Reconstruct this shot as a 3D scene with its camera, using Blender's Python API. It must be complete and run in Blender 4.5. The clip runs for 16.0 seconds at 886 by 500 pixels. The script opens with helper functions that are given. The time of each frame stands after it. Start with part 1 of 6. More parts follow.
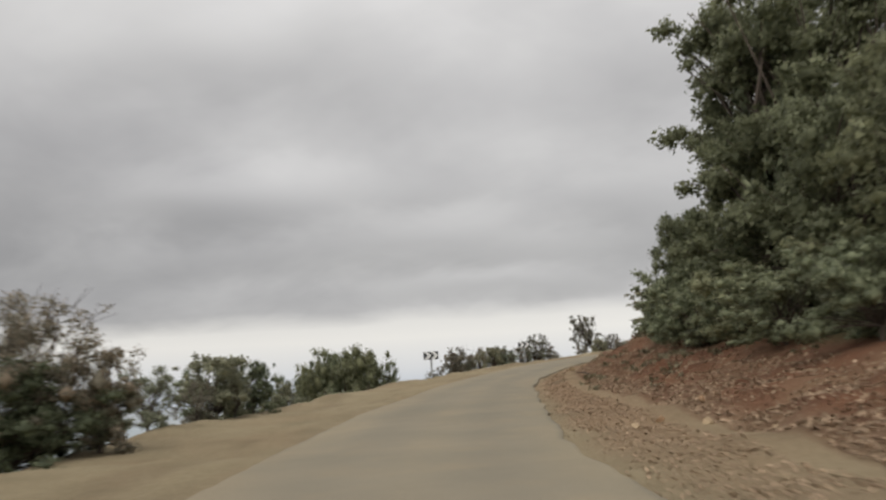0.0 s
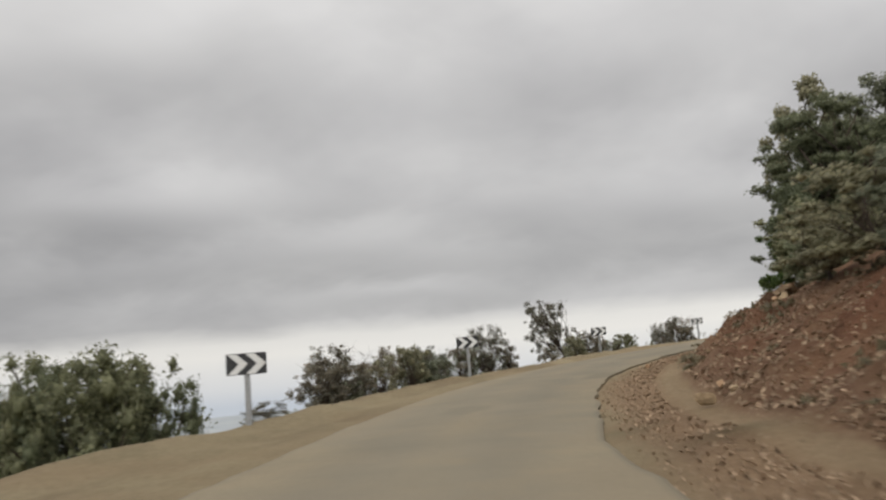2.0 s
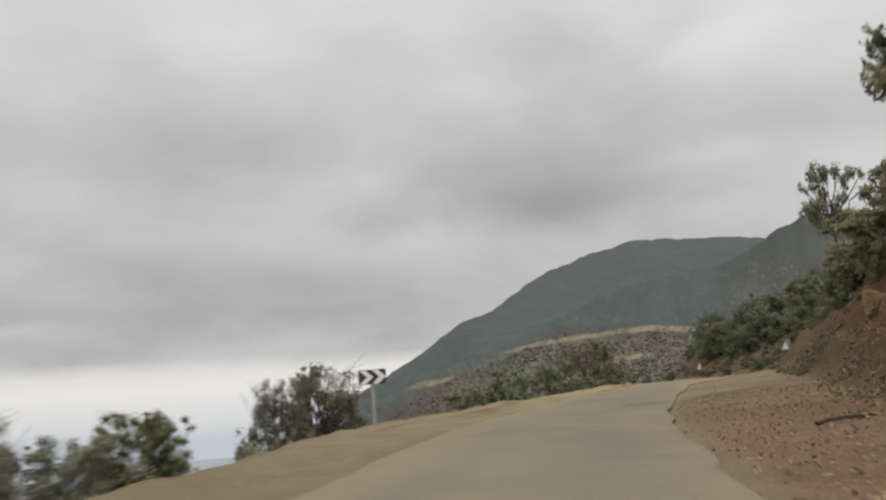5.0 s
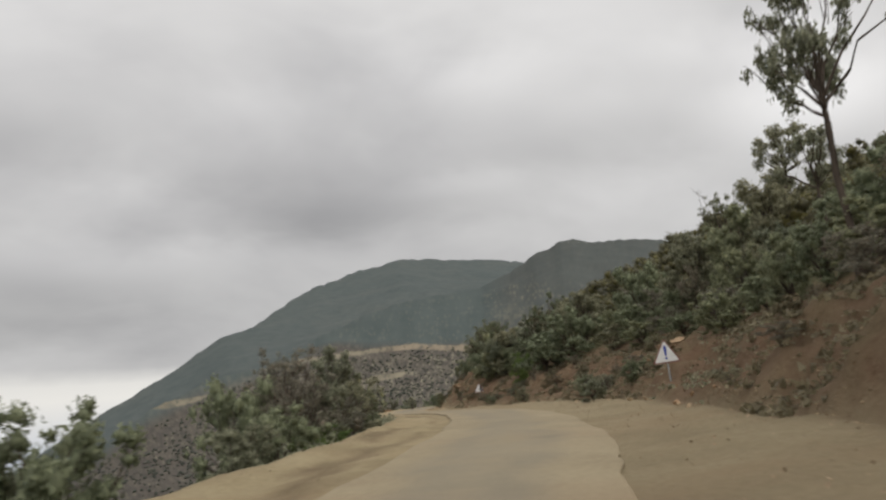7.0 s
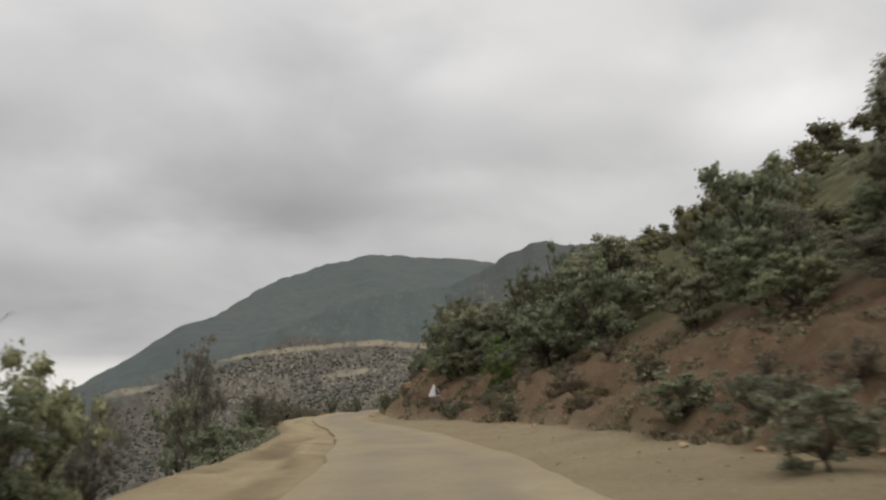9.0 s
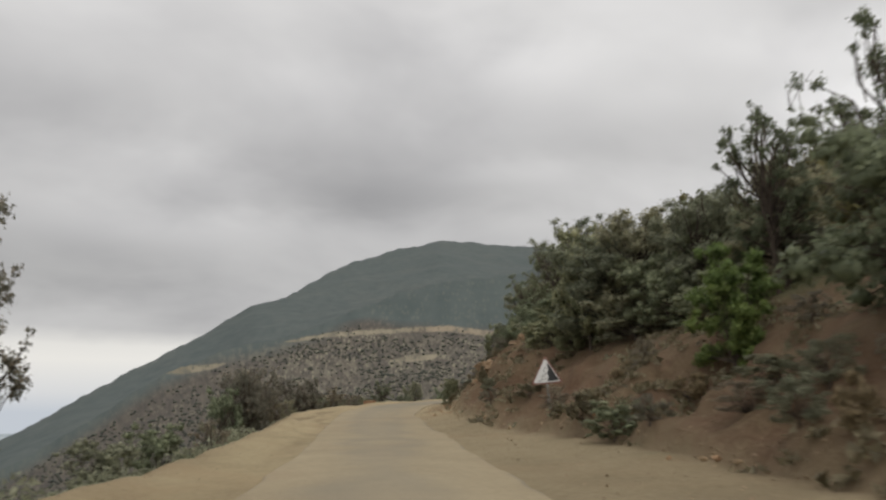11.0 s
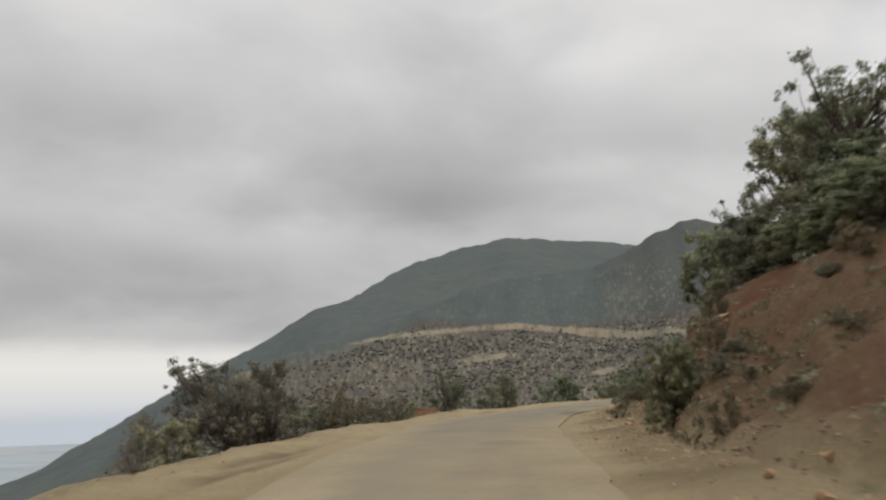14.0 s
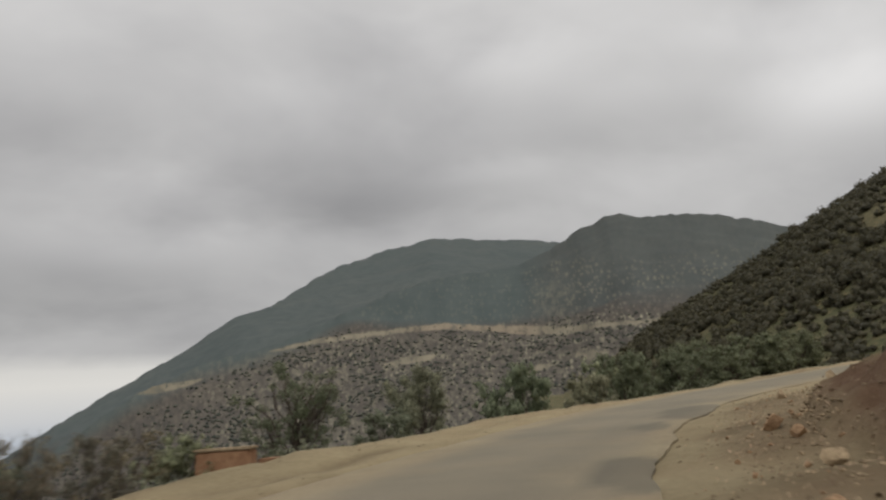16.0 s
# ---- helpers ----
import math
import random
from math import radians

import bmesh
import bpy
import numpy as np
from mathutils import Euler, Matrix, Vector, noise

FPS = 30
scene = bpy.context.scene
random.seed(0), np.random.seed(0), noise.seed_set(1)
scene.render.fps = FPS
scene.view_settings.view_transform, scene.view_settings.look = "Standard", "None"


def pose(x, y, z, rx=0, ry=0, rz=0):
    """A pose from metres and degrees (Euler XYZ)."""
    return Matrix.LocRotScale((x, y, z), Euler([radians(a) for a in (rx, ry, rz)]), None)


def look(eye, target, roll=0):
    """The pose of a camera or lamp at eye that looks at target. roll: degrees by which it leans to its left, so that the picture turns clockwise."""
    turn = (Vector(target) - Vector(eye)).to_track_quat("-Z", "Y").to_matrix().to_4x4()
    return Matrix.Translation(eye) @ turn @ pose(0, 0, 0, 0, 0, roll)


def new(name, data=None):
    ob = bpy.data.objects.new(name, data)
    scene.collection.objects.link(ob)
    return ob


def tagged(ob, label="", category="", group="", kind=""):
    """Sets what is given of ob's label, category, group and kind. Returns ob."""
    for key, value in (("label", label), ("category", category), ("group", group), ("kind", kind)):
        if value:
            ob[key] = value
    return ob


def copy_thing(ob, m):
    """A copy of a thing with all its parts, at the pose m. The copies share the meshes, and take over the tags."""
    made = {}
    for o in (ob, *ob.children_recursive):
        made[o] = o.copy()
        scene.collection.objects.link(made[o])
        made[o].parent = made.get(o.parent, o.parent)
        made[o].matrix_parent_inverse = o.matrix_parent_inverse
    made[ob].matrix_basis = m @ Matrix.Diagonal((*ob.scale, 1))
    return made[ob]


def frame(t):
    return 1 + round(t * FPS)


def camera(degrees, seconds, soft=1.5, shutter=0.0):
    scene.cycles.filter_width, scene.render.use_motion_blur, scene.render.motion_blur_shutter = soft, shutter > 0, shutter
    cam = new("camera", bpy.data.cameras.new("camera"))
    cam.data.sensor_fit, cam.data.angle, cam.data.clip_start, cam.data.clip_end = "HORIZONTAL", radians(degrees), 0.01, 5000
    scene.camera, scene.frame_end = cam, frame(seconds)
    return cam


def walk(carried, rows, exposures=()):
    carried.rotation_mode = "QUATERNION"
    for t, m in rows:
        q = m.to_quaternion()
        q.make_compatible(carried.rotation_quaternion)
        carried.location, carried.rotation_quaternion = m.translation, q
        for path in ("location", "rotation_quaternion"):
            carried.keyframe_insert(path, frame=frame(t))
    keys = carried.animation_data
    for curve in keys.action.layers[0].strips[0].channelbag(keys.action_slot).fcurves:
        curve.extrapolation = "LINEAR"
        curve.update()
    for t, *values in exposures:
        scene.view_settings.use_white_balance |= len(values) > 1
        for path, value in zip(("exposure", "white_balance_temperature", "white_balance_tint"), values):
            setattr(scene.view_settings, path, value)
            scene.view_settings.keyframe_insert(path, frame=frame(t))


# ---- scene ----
# ---------------------------------------------------------------- camera
cam = camera(54.0, 16.0, soft=2.3, shutter=0.3)
PATH = [
    (0, (0.000, 0.000, 1.400), (-0.037, 1.976, 1.704), -3.29),
    (0.5, (-0.235, 8.459, 1.496), (-0.224, 10.436, 1.803), -3.15),
    (1, (-0.228, 16.358, 1.686), (-0.165, 18.330, 2.015), -3.28),
    (1.5, (0.095, 23.606, 1.869), (0.217, 25.575, 2.197), -4.48),
    (2, (0.717, 30.518, 2.131), (0.889, 32.485, 2.450), -4.59),
    (2.5, (1.694, 37.429, 2.437), (1.952, 39.387, 2.752), -4.91),
    (3, (3.067, 44.471, 2.741), (3.437, 46.409, 3.066), -5.40),
    (3.5, (5.030, 51.397, 3.203), (5.537, 53.301, 3.545), -4.98),
    (4, (7.541, 58.236, 3.556), (8.207, 60.087, 3.916), -5.59),
    (4.5, (10.637, 64.754, 4.068), (11.457, 66.538, 4.450), -4.76),
    (5, (14.311, 70.987, 4.334), (15.283, 72.691, 4.724), -4.18),
    (5.5, (18.667, 76.796, 4.754), (19.755, 78.427, 5.147), -4.12),
    (6, (23.438, 82.499, 5.180), (24.642, 84.047, 5.573), -4.40),
    (6.5, (28.625, 87.945, 5.608), (29.939, 89.401, 5.999), -4.75),
    (7, (34.083, 93.155, 6.011), (35.474, 94.539, 6.400), -4.86),
    (7.5, (39.697, 98.097, 6.362), (41.117, 99.451, 6.747), -4.39),
    (8, (45.284, 103.000, 6.659), (46.724, 104.333, 7.044), -3.87),
    (8.5, (50.807, 107.936, 6.975), (52.254, 109.261, 7.360), -3.57),
    (9, (56.151, 113.034, 7.195), (57.588, 114.371, 7.578), -2.70),
    (9.5, (61.343, 118.207, 7.358), (62.760, 119.566, 7.736), -1.61),
    (10, (66.388, 123.382, 7.527), (67.780, 124.769, 7.900), -0.75),
    (10.5, (71.181, 128.563, 7.715), (72.540, 129.984, 8.082), -0.44),
    (11, (75.724, 133.820, 7.868), (77.045, 135.277, 8.230), -0.34),
    (11.5, (80.195, 139.223, 7.968), (81.480, 140.712, 8.329), -0.26),
    (12, (84.542, 144.714, 8.123), (85.802, 146.225, 8.482), -0.63),
    (12.5, (88.906, 150.135, 8.246), (90.146, 151.663, 8.602), -0.92),
    (13, (93.189, 155.683, 8.306), (94.414, 157.224, 8.659), -1.30),
    (13.5, (97.511, 161.306, 8.469), (98.725, 162.854, 8.830), -1.37),
    (14, (101.747, 166.860, 8.602), (102.957, 168.410, 8.970), -1.59),
    (14.5, (106.118, 172.311, 8.787), (107.322, 173.860, 9.174), -2.24),
    (15, (110.353, 177.195, 8.928), (111.571, 178.733, 9.317), -2.74),
    (15.5, (114.773, 181.769, 9.049), (116.036, 183.272, 9.429), -3.78),
    (16, (119.470, 185.974, 9.278), (120.809, 187.413, 9.645), -4.15),
]
walk(cam, [(t, look(eye, target, roll)) for t, eye, target, roll in PATH],
     [(0.0, 0.04, 6580, 11), (0.6, 0.12, 6580, 11), (1.4, 0.06, 6580, 11), (2.4, 0.0, 6580, 11), (15.0, 0.0, 6580, 11), (15.5, -0.08, 6580, 11), (16.0, -0.22, 6580, 11)])

# ---------------------------------------------------------------- light
world = bpy.data.worlds.new("overcast_sky")
scene.world = world
world.use_nodes = True
wn, wl = world.node_tree.nodes, world.node_tree.links
wn.clear()


def wnode(kind, **values):
    nd = wn.new(kind)
    for key, value in values.items():
        nd.inputs[key].default_value = value
    return nd


def wmath(op, a, b=None):
    nd = wn.new("ShaderNodeMath")
    nd.operation = op
    for i, v in enumerate((a, b)):
        if v is None:
            continue
        if isinstance(v, (int, float)):
            nd.inputs[i].default_value = v
        else:
            wl.new(v, nd.inputs[i])
    return nd.outputs[0]


def wramp(fac, stops):
    nd = wn.new("ShaderNodeValToRGB")
    el = nd.color_ramp.elements
    while len(el) < len(stops):
        el.new(0.5)
    for e, (p, c) in zip(el, stops):
        e.position, e.color = p, (*c, 1)
    wl.new(fac, nd.inputs[0])
    return nd.outputs[0]


SUN_EL, SUN_ROT = radians(48), radians(195)
sky = wn.new("ShaderNodeTexSky")
sky.sky_type = "NISHITA"
sky.sun_disc = False
sky.sun_elevation, sky.sun_rotation = SUN_EL, SUN_ROT
coord = wn.new("ShaderNodeTexCoord")
sep = wn.new("ShaderNodeSeparateXYZ")
wl.new(coord.outputs["Generated"], sep.inputs[0])
height = wmath("MAXIMUM", sep.outputs[2], 0.0)
# the cloud deck is a plane overhead: a way up is divided by its rise
rise = wmath("ADD", height, 0.36)
comb = wn.new("ShaderNodeCombineXYZ")
wl.new(wmath("DIVIDE", sep.outputs[0], rise), comb.inputs[0])
wl.new(wmath("DIVIDE", sep.outputs[1], rise), comb.inputs[1])
deck = wn.new("ShaderNodeMapping")
deck.inputs["Rotation"].default_value = (0, 0, radians(28))
deck.inputs["Scale"].default_value = (0.9, 1.0, 1.0)
deck.inputs["Location"].default_value = (3.1, 1.7, 0.4)
wl.new(comb.outputs[0], deck.inputs[0])
big = wnode("ShaderNodeTexNoise", Scale=1.05, Detail=2.0, Roughness=0.45, Distortion=0.15)
small = wnode("ShaderNodeTexNoise", Scale=2.9, Detail=4.0, Roughness=0.55, Distortion=0.2)
for nd in (big, small):
    wl.new(deck.outputs[0], nd.inputs["Vector"])
thick = wmath("ADD", wmath("MULTIPLY", big.outputs[0], 0.62), wmath("MULTIPLY", small.outputs[0], 0.38))
clouds = wramp(thick, [(0.34, (0.765, 0.765, 0.76)), (0.46, (0.67, 0.67, 0.665)), (0.545, (0.59, 0.59, 0.59)), (0.66, (0.465, 0.465, 0.47))])
# where the deck is thin or heavy: bearing and rise in degrees, half width, half height, how much
THIN = [(-12.3, 13.7, 7.1, 1.5, 0.10), (-0.3, 10.9, 7.1, 1.2, 0.12), (-2.7, 23.1, 4.8, 3.3, 0.06), (1.3, 6.9, 4.8, 0.6, 0.06), (18.4, 25.5, 6.3, 3.3, 0.06), (24.3, 12.2, 8.9, 1.3, 0.08),
        (49.2, 22.3, 4.5, 1.9, 0.09), (46.8, 15.5, 3.7, 0.9, 0.05), (69.0, 18.3, 5.6, 3.0, 0.20), (66.0, 22.3, 5.9, 1.5, 0.13), (26.3, 14.6, 6.7, 1.7, 0.07), (40.6, 23.6, 9.3, 2.2, 0.06), (34.4, 21.6, 4.6, 2.6, 0.07), (66.5, 18.4, 5.4, 3.2, 0.07)]
HEAVY = [(-15.9, 11.2, 6.3, 1.2, 0.13), (-26.6, 11.7, 4.8, 4.1, 0.09), (-17.6, 20.3, 7.1, 1.7, 0.08), (-7.3, 8.0, 12.3, 1.3, 0.07), (2.3, 5.7, 8.2, 0.7, 0.09), (35.3, 23.3, 4.8, 1.7, 0.07), (38.1, 13.9, 12.3, 1.6, 0.13),
         (7.5, 10.8, 6.3, 1.2, 0.09), (11.2, 7.4, 12.3, 1.3, 0.08), (10.5, 17.7, 4.8, 3.0, 0.05), (54.8, 16.9, 9.3, 2.0, 0.09), (34.8, 16.3, 8.6, 1.4, 0.07), (20.1, 18.6, 6.3, 1.9, 0.06), (17.9, 9.2, 9.7, 1.5, 0.09), (-6.5, 20.6, 6.0, 3.6, 0.08), (-3.0, 10.8, 7.0, 2.6, 0.08)]
bearing = wmath("MULTIPLY", wmath("ARCTAN2", sep.outputs[0], sep.outputs[1]), 57.2958)
lift = wmath("MULTIPLY", wmath("ARCSINE", sep.outputs[2]), 57.2958)
# billows bend their outlines
bearing = wmath("ADD", bearing, wmath("MULTIPLY", wmath("SUBTRACT", big.outputs[0], 0.5), 9.0))
lift = wmath("ADD", lift, wmath("MULTIPLY", wmath("SUBTRACT", small.outputs[0], 0.5), 4.0))
way = wn.new("ShaderNodeCombineXYZ")
wl.new(bearing, way.inputs[0])
wl.new(lift, way.inputs[1])
swell = 1.0
for spots, sign in ((THIN, 1), (HEAVY, -1)):
    for a, e, wide, high, much in spots:
        off = wn.new("ShaderNodeVectorMath")
        off.operation = "MULTIPLY_ADD"
        off.inputs[1].default_value = (1 / wide, 1 / high, 0)
        off.inputs[2].default_value = (-a / wide, -e / high, 0)
        wl.new(way.outputs[0], off.inputs[0])
        far_off = wn.new("ShaderNodeVectorMath")
        far_off.operation = "LENGTH"
        wl.new(off.outputs[0], far_off.inputs[0])
        fade = wn.new("ShaderNodeMapRange")
        fade.interpolation_type = "SMOOTHERSTEP"
        for i, value in ((1, 0.0), (2, 1.75), (3, sign * much * 1.35), (4, 0.0)):
            fade.inputs[i].default_value = value
        wl.new(far_off.outputs["Value"], fade.inputs[0])
        swell = wmath("ADD", fade.outputs[0], swell)
# the deck is thinner overhead than towards its far edge
depth = wramp(height, [(0.07, (0.76, 0.76, 0.77)), (0.14, (0.80, 0.80, 0.80)), (0.24, (0.90, 0.90, 0.90)), (0.42, (1.03, 1.03, 1.03)), (1.0, (1.8, 1.8, 1.8))])
shade = wn.new("ShaderNodeMix")
shade.data_type, shade.blend_type = "RGBA", "MULTIPLY"
shade.inputs[0].default_value = 1.0
wl.new(clouds, shade.inputs[6])
wl.new(depth, shade.inputs[7])
# under the deck's far edge the sky is clear and pale; the edge is uneven
ragged = wmath("ADD", height, wmath("MULTIPLY", wmath("SUBTRACT", small.outputs[0], 0.5), 0.035))
edge = wramp(ragged, [(0.0, (0.0, 0.0, 0.0)), (0.070, (0.06, 0.06, 0.06)), (0.090, (0.88, 0.88, 0.88)), (0.12, (1.0, 1.0, 1.0))])
pale = wramp(height, [(0.0, (0.56, 0.61, 0.67)), (0.02, (0.70, 0.72, 0.735)), (0.055, (0.85, 0.84, 0.80)), (0.12, (0.66, 0.66, 0.64))])
mixed = wn.new("ShaderNodeMix")
mixed.data_type = "RGBA"
wl.new(edge, mixed.inputs[0])
wl.new(pale, mixed.inputs[6])
wl.new(shade.outputs[2], mixed.inputs[7])
over = wnode("ShaderNodeBackground", Strength=1.0)
billow = wn.new("ShaderNodeMix")
billow.data_type, billow.blend_type = "RGBA", "MULTIPLY"
billow.inputs[0].default_value = 1.0
wl.new(mixed.outputs[2], billow.inputs[6])
wl.new(swell, billow.inputs[7])
wl.new(billow.outputs[2], over.inputs[0])
# the deck thins a little towards the east; the unseen southern sky, on the sun lamp's side, is brightened as added fill
sunward = wmath("MAXIMUM", wmath("ADD", wmath("MULTIPLY", sep.outputs[0], math.sin(SUN_ROT)), wmath("MULTIPLY", sep.outputs[1], math.cos(SUN_ROT))), 0.0)
wl.new(wmath("ADD", wmath("ADD", wmath("ADD", wmath("MULTIPLY", sep.outputs[1], 0.02), wmath("MULTIPLY", sep.outputs[0], 0.07)), 0.96), wmath("MULTIPLY", sunward, 1.1)), over.inputs[1])
blue = wnode("ShaderNodeBackground", Strength=0.05)
wl.new(sky.outputs[0], blue.inputs[0])
layer = wn.new("ShaderNodeMixShader")
layer.inputs[0].default_value = 0.94
wl.new(blue.outputs[0], layer.inputs[1])
wl.new(over.outputs[0], layer.inputs[2])
wout = wn.new("ShaderNodeOutputWorld")
wl.new(layer.outputs[0], wout.inputs[0])

sun = new("sun", bpy.data.lights.new("sun", "SUN"))
sun.data.energy, sun.data.angle, sun.data.color = 1.0, radians(50), (1.0, 0.97, 0.92)
sun.matrix_world = look((math.sin(SUN_ROT) * 100, math.cos(SUN_ROT) * 100, 100 * math.tan(SUN_EL)), (0, 0, 0))

# ---------------------------------------------------------------- materials


class Nodes:
    """A small builder for a node material."""

    def __init__(self, name, rough=0.9, spec=0.2):
        self.m = bpy.data.materials.new(name)
        self.m.use_nodes = True
        self.t = self.m.node_tree
        self.b = self.t.nodes["Principled BSDF"]
        self.b.inputs["Roughness"].default_value = rough
        self.b.inputs["Specular IOR Level"].default_value = spec
        self.c = self.t.nodes.new("ShaderNodeTexCoord").outputs["Object"]

    def put(self, a, b):
        self.t.links.new(a, b)

    def noise(self, scale, detail=4.0, rough=0.55, stretch=None, distort=0.0):
        nd = self.t.nodes.new("ShaderNodeTexNoise")
        nd.inputs["Scale"].default_value = scale
        nd.inputs["Detail"].default_value = detail
        nd.inputs["Roughness"].default_value = rough
        nd.inputs["Distortion"].default_value = distort
        src = self.c
        if stretch:
            mp = self.t.nodes.new("ShaderNodeMapping")
            mp.inputs["Scale"].default_value = stretch
            self.put(src, mp.inputs[0])
            src = mp.outputs[0]
        self.put(src, nd.inputs["Vector"])
        return nd.outputs[0]

    def voronoi(self, scale, feature="F1"):
        nd = self.t.nodes.new("ShaderNodeTexVoronoi")
        nd.feature = feature
        nd.inputs["Scale"].default_value = scale
        self.put(self.c, nd.inputs["Vector"])
        return nd.outputs[0]

    def cells(self, scale, share):
        """Some cells of a scatter: 1 where bare, 0 elsewhere."""
        nd = self.t.nodes.new("ShaderNodeTexVoronoi")
        nd.inputs["Scale"].default_value = scale
        # bent outlines
        bend = self.t.nodes.new("ShaderNodeVectorMath")
        bend.operation = "MULTIPLY_ADD"
        wave = self.t.nodes.new("ShaderNodeTexNoise")
        wave.inputs["Scale"].default_value = scale * 2.2
        self.put(self.c, wave.inputs["Vector"])
        self.put(wave.outputs["Color"], bend.inputs[0])
        bend.inputs[1].default_value = (0.9 / scale,) * 3
        self.put(self.c, bend.inputs[2])
        self.put(bend.outputs[0], nd.inputs["Vector"])
        pick = self.math("LESS_THAN", self.math("MULTIPLY", nd.outputs["Color"], 1.0), share)
        near = self.ramp(nd.outputs["Distance"], [(0.16, (1, 1, 1)), (0.46, (0, 0, 0))])
        return self.math("MULTIPLY", pick, near)

    def ramp(self, fac, stops):
        nd = self.t.nodes.new("ShaderNodeValToRGB")
        el = nd.color_ramp.elements
        while len(el) < len(stops):
            el.new(0.5)
        for e, (p, c) in zip(el, stops):
            e.position, e.color = p, (*c, 1)
        self.put(fac, nd.inputs[0])
        return nd.outputs[0]

    def mix(self, fac, a, b, how="MIX"):
        nd = self.t.nodes.new("ShaderNodeMix")
        nd.data_type, nd.blend_type = "RGBA", how
        for sock, v in ((nd.inputs[0], fac), (nd.inputs[6], a), (nd.inputs[7], b)):
            if isinstance(v, (int, float)):
                sock.default_value = v
            elif isinstance(v, tuple):
                sock.default_value = (*v, 1)
            else:
                self.put(v, sock)
        return nd.outputs[2]

    def math(self, op, a, b=0.0):
        nd = self.t.nodes.new("ShaderNodeMath")
        nd.operation = op
        for i, v in enumerate((a, b)):
            if isinstance(v, (int, float)):
                nd.inputs[i].default_value = v
            else:
                self.put(v, nd.inputs[i])
        return nd.outputs[0]

    def bump(self, fac, strength, dist):
        nd = self.t.nodes.new("ShaderNodeBump")
        nd.inputs["Strength"].default_value = strength
        nd.inputs["Distance"].default_value = dist
        self.put(fac, nd.inputs["Height"])
        self.put(nd.outputs[0], self.b.inputs["Normal"])

    def attr(self, name):
        nd = self.t.nodes.new("ShaderNodeAttribute")
        nd.attribute_name = name
        return nd.outputs["Fac"]

    def island(self):
        return self.t.nodes.new("ShaderNodeNewGeometry").outputs["Random Per Island"]

    def random(self):
        return self.t.nodes.new("ShaderNodeObjectInfo").outputs["Random"]

    def color(self, c):
        if isinstance(c, tuple):
            self.b.inputs["Base Color"].default_value = (*c, 1)
        else:
            self.put(c, self.b.inputs["Base Color"])
        return self.m


def dirt_colors(n):
    """Tan dust of the shoulders, the same that drifts over the tarmac."""
    a = n.ramp(n.noise(0.45, 5, 0.6), [(0.3, (0.214, 0.170, 0.103)), (0.5, (0.260, 0.210, 0.129)), (0.72, (0.309, 0.255, 0.161))])
    b = n.ramp(n.noise(9, 4, 0.6), [(0.35, (0.164, 0.129, 0.080)), (0.65, (0.323, 0.270, 0.178))])
    c = n.mix(0.3, a, b)
    # faint streaks of redder soil
    streak = n.ramp(n.noise(0.16, 5, 0.6, distort=1.2), [(0.5, (0, 0, 0)), (0.68, (1, 1, 1))])
    return n.mix(n.math("MULTIPLY", streak, 0.45), c, (0.243, 0.174, 0.106))


def asphalt():
    n = Nodes("worn_asphalt", 0.85, 0.25)
    grain = n.noise(60, 3)
    patch = n.noise(0.35, 4, 0.6)
    c = n.ramp(patch, [(0.3, (0.163, 0.142, 0.099)), (0.5, (0.193, 0.166, 0.115)), (0.7, (0.223, 0.191, 0.131))])
    c = n.mix(0.22, c, n.ramp(grain, [(0.3, (0.118, 0.103, 0.081)), (0.7, (0.281, 0.246, 0.194))]))
    drift = n.ramp(n.noise(0.9, 5, 0.6), [(0.52, (0, 0, 0)), (0.72, (1, 1, 1))])
    c = n.mix(n.math("MULTIPLY", drift, 0.35), c, (0.251, 0.196, 0.118))
    # dark mended patches, wheel tracks, and the edge breaks' dirt with their painted shade
    c = n.mix(n.attr("tar_and_shade"), c, (0.095, 0.086, 0.066))
    c = n.mix(n.attr("dust"), c, dirt_colors(n))
    n.bump(grain, 0.35, 0.01)
    return n.color(c)


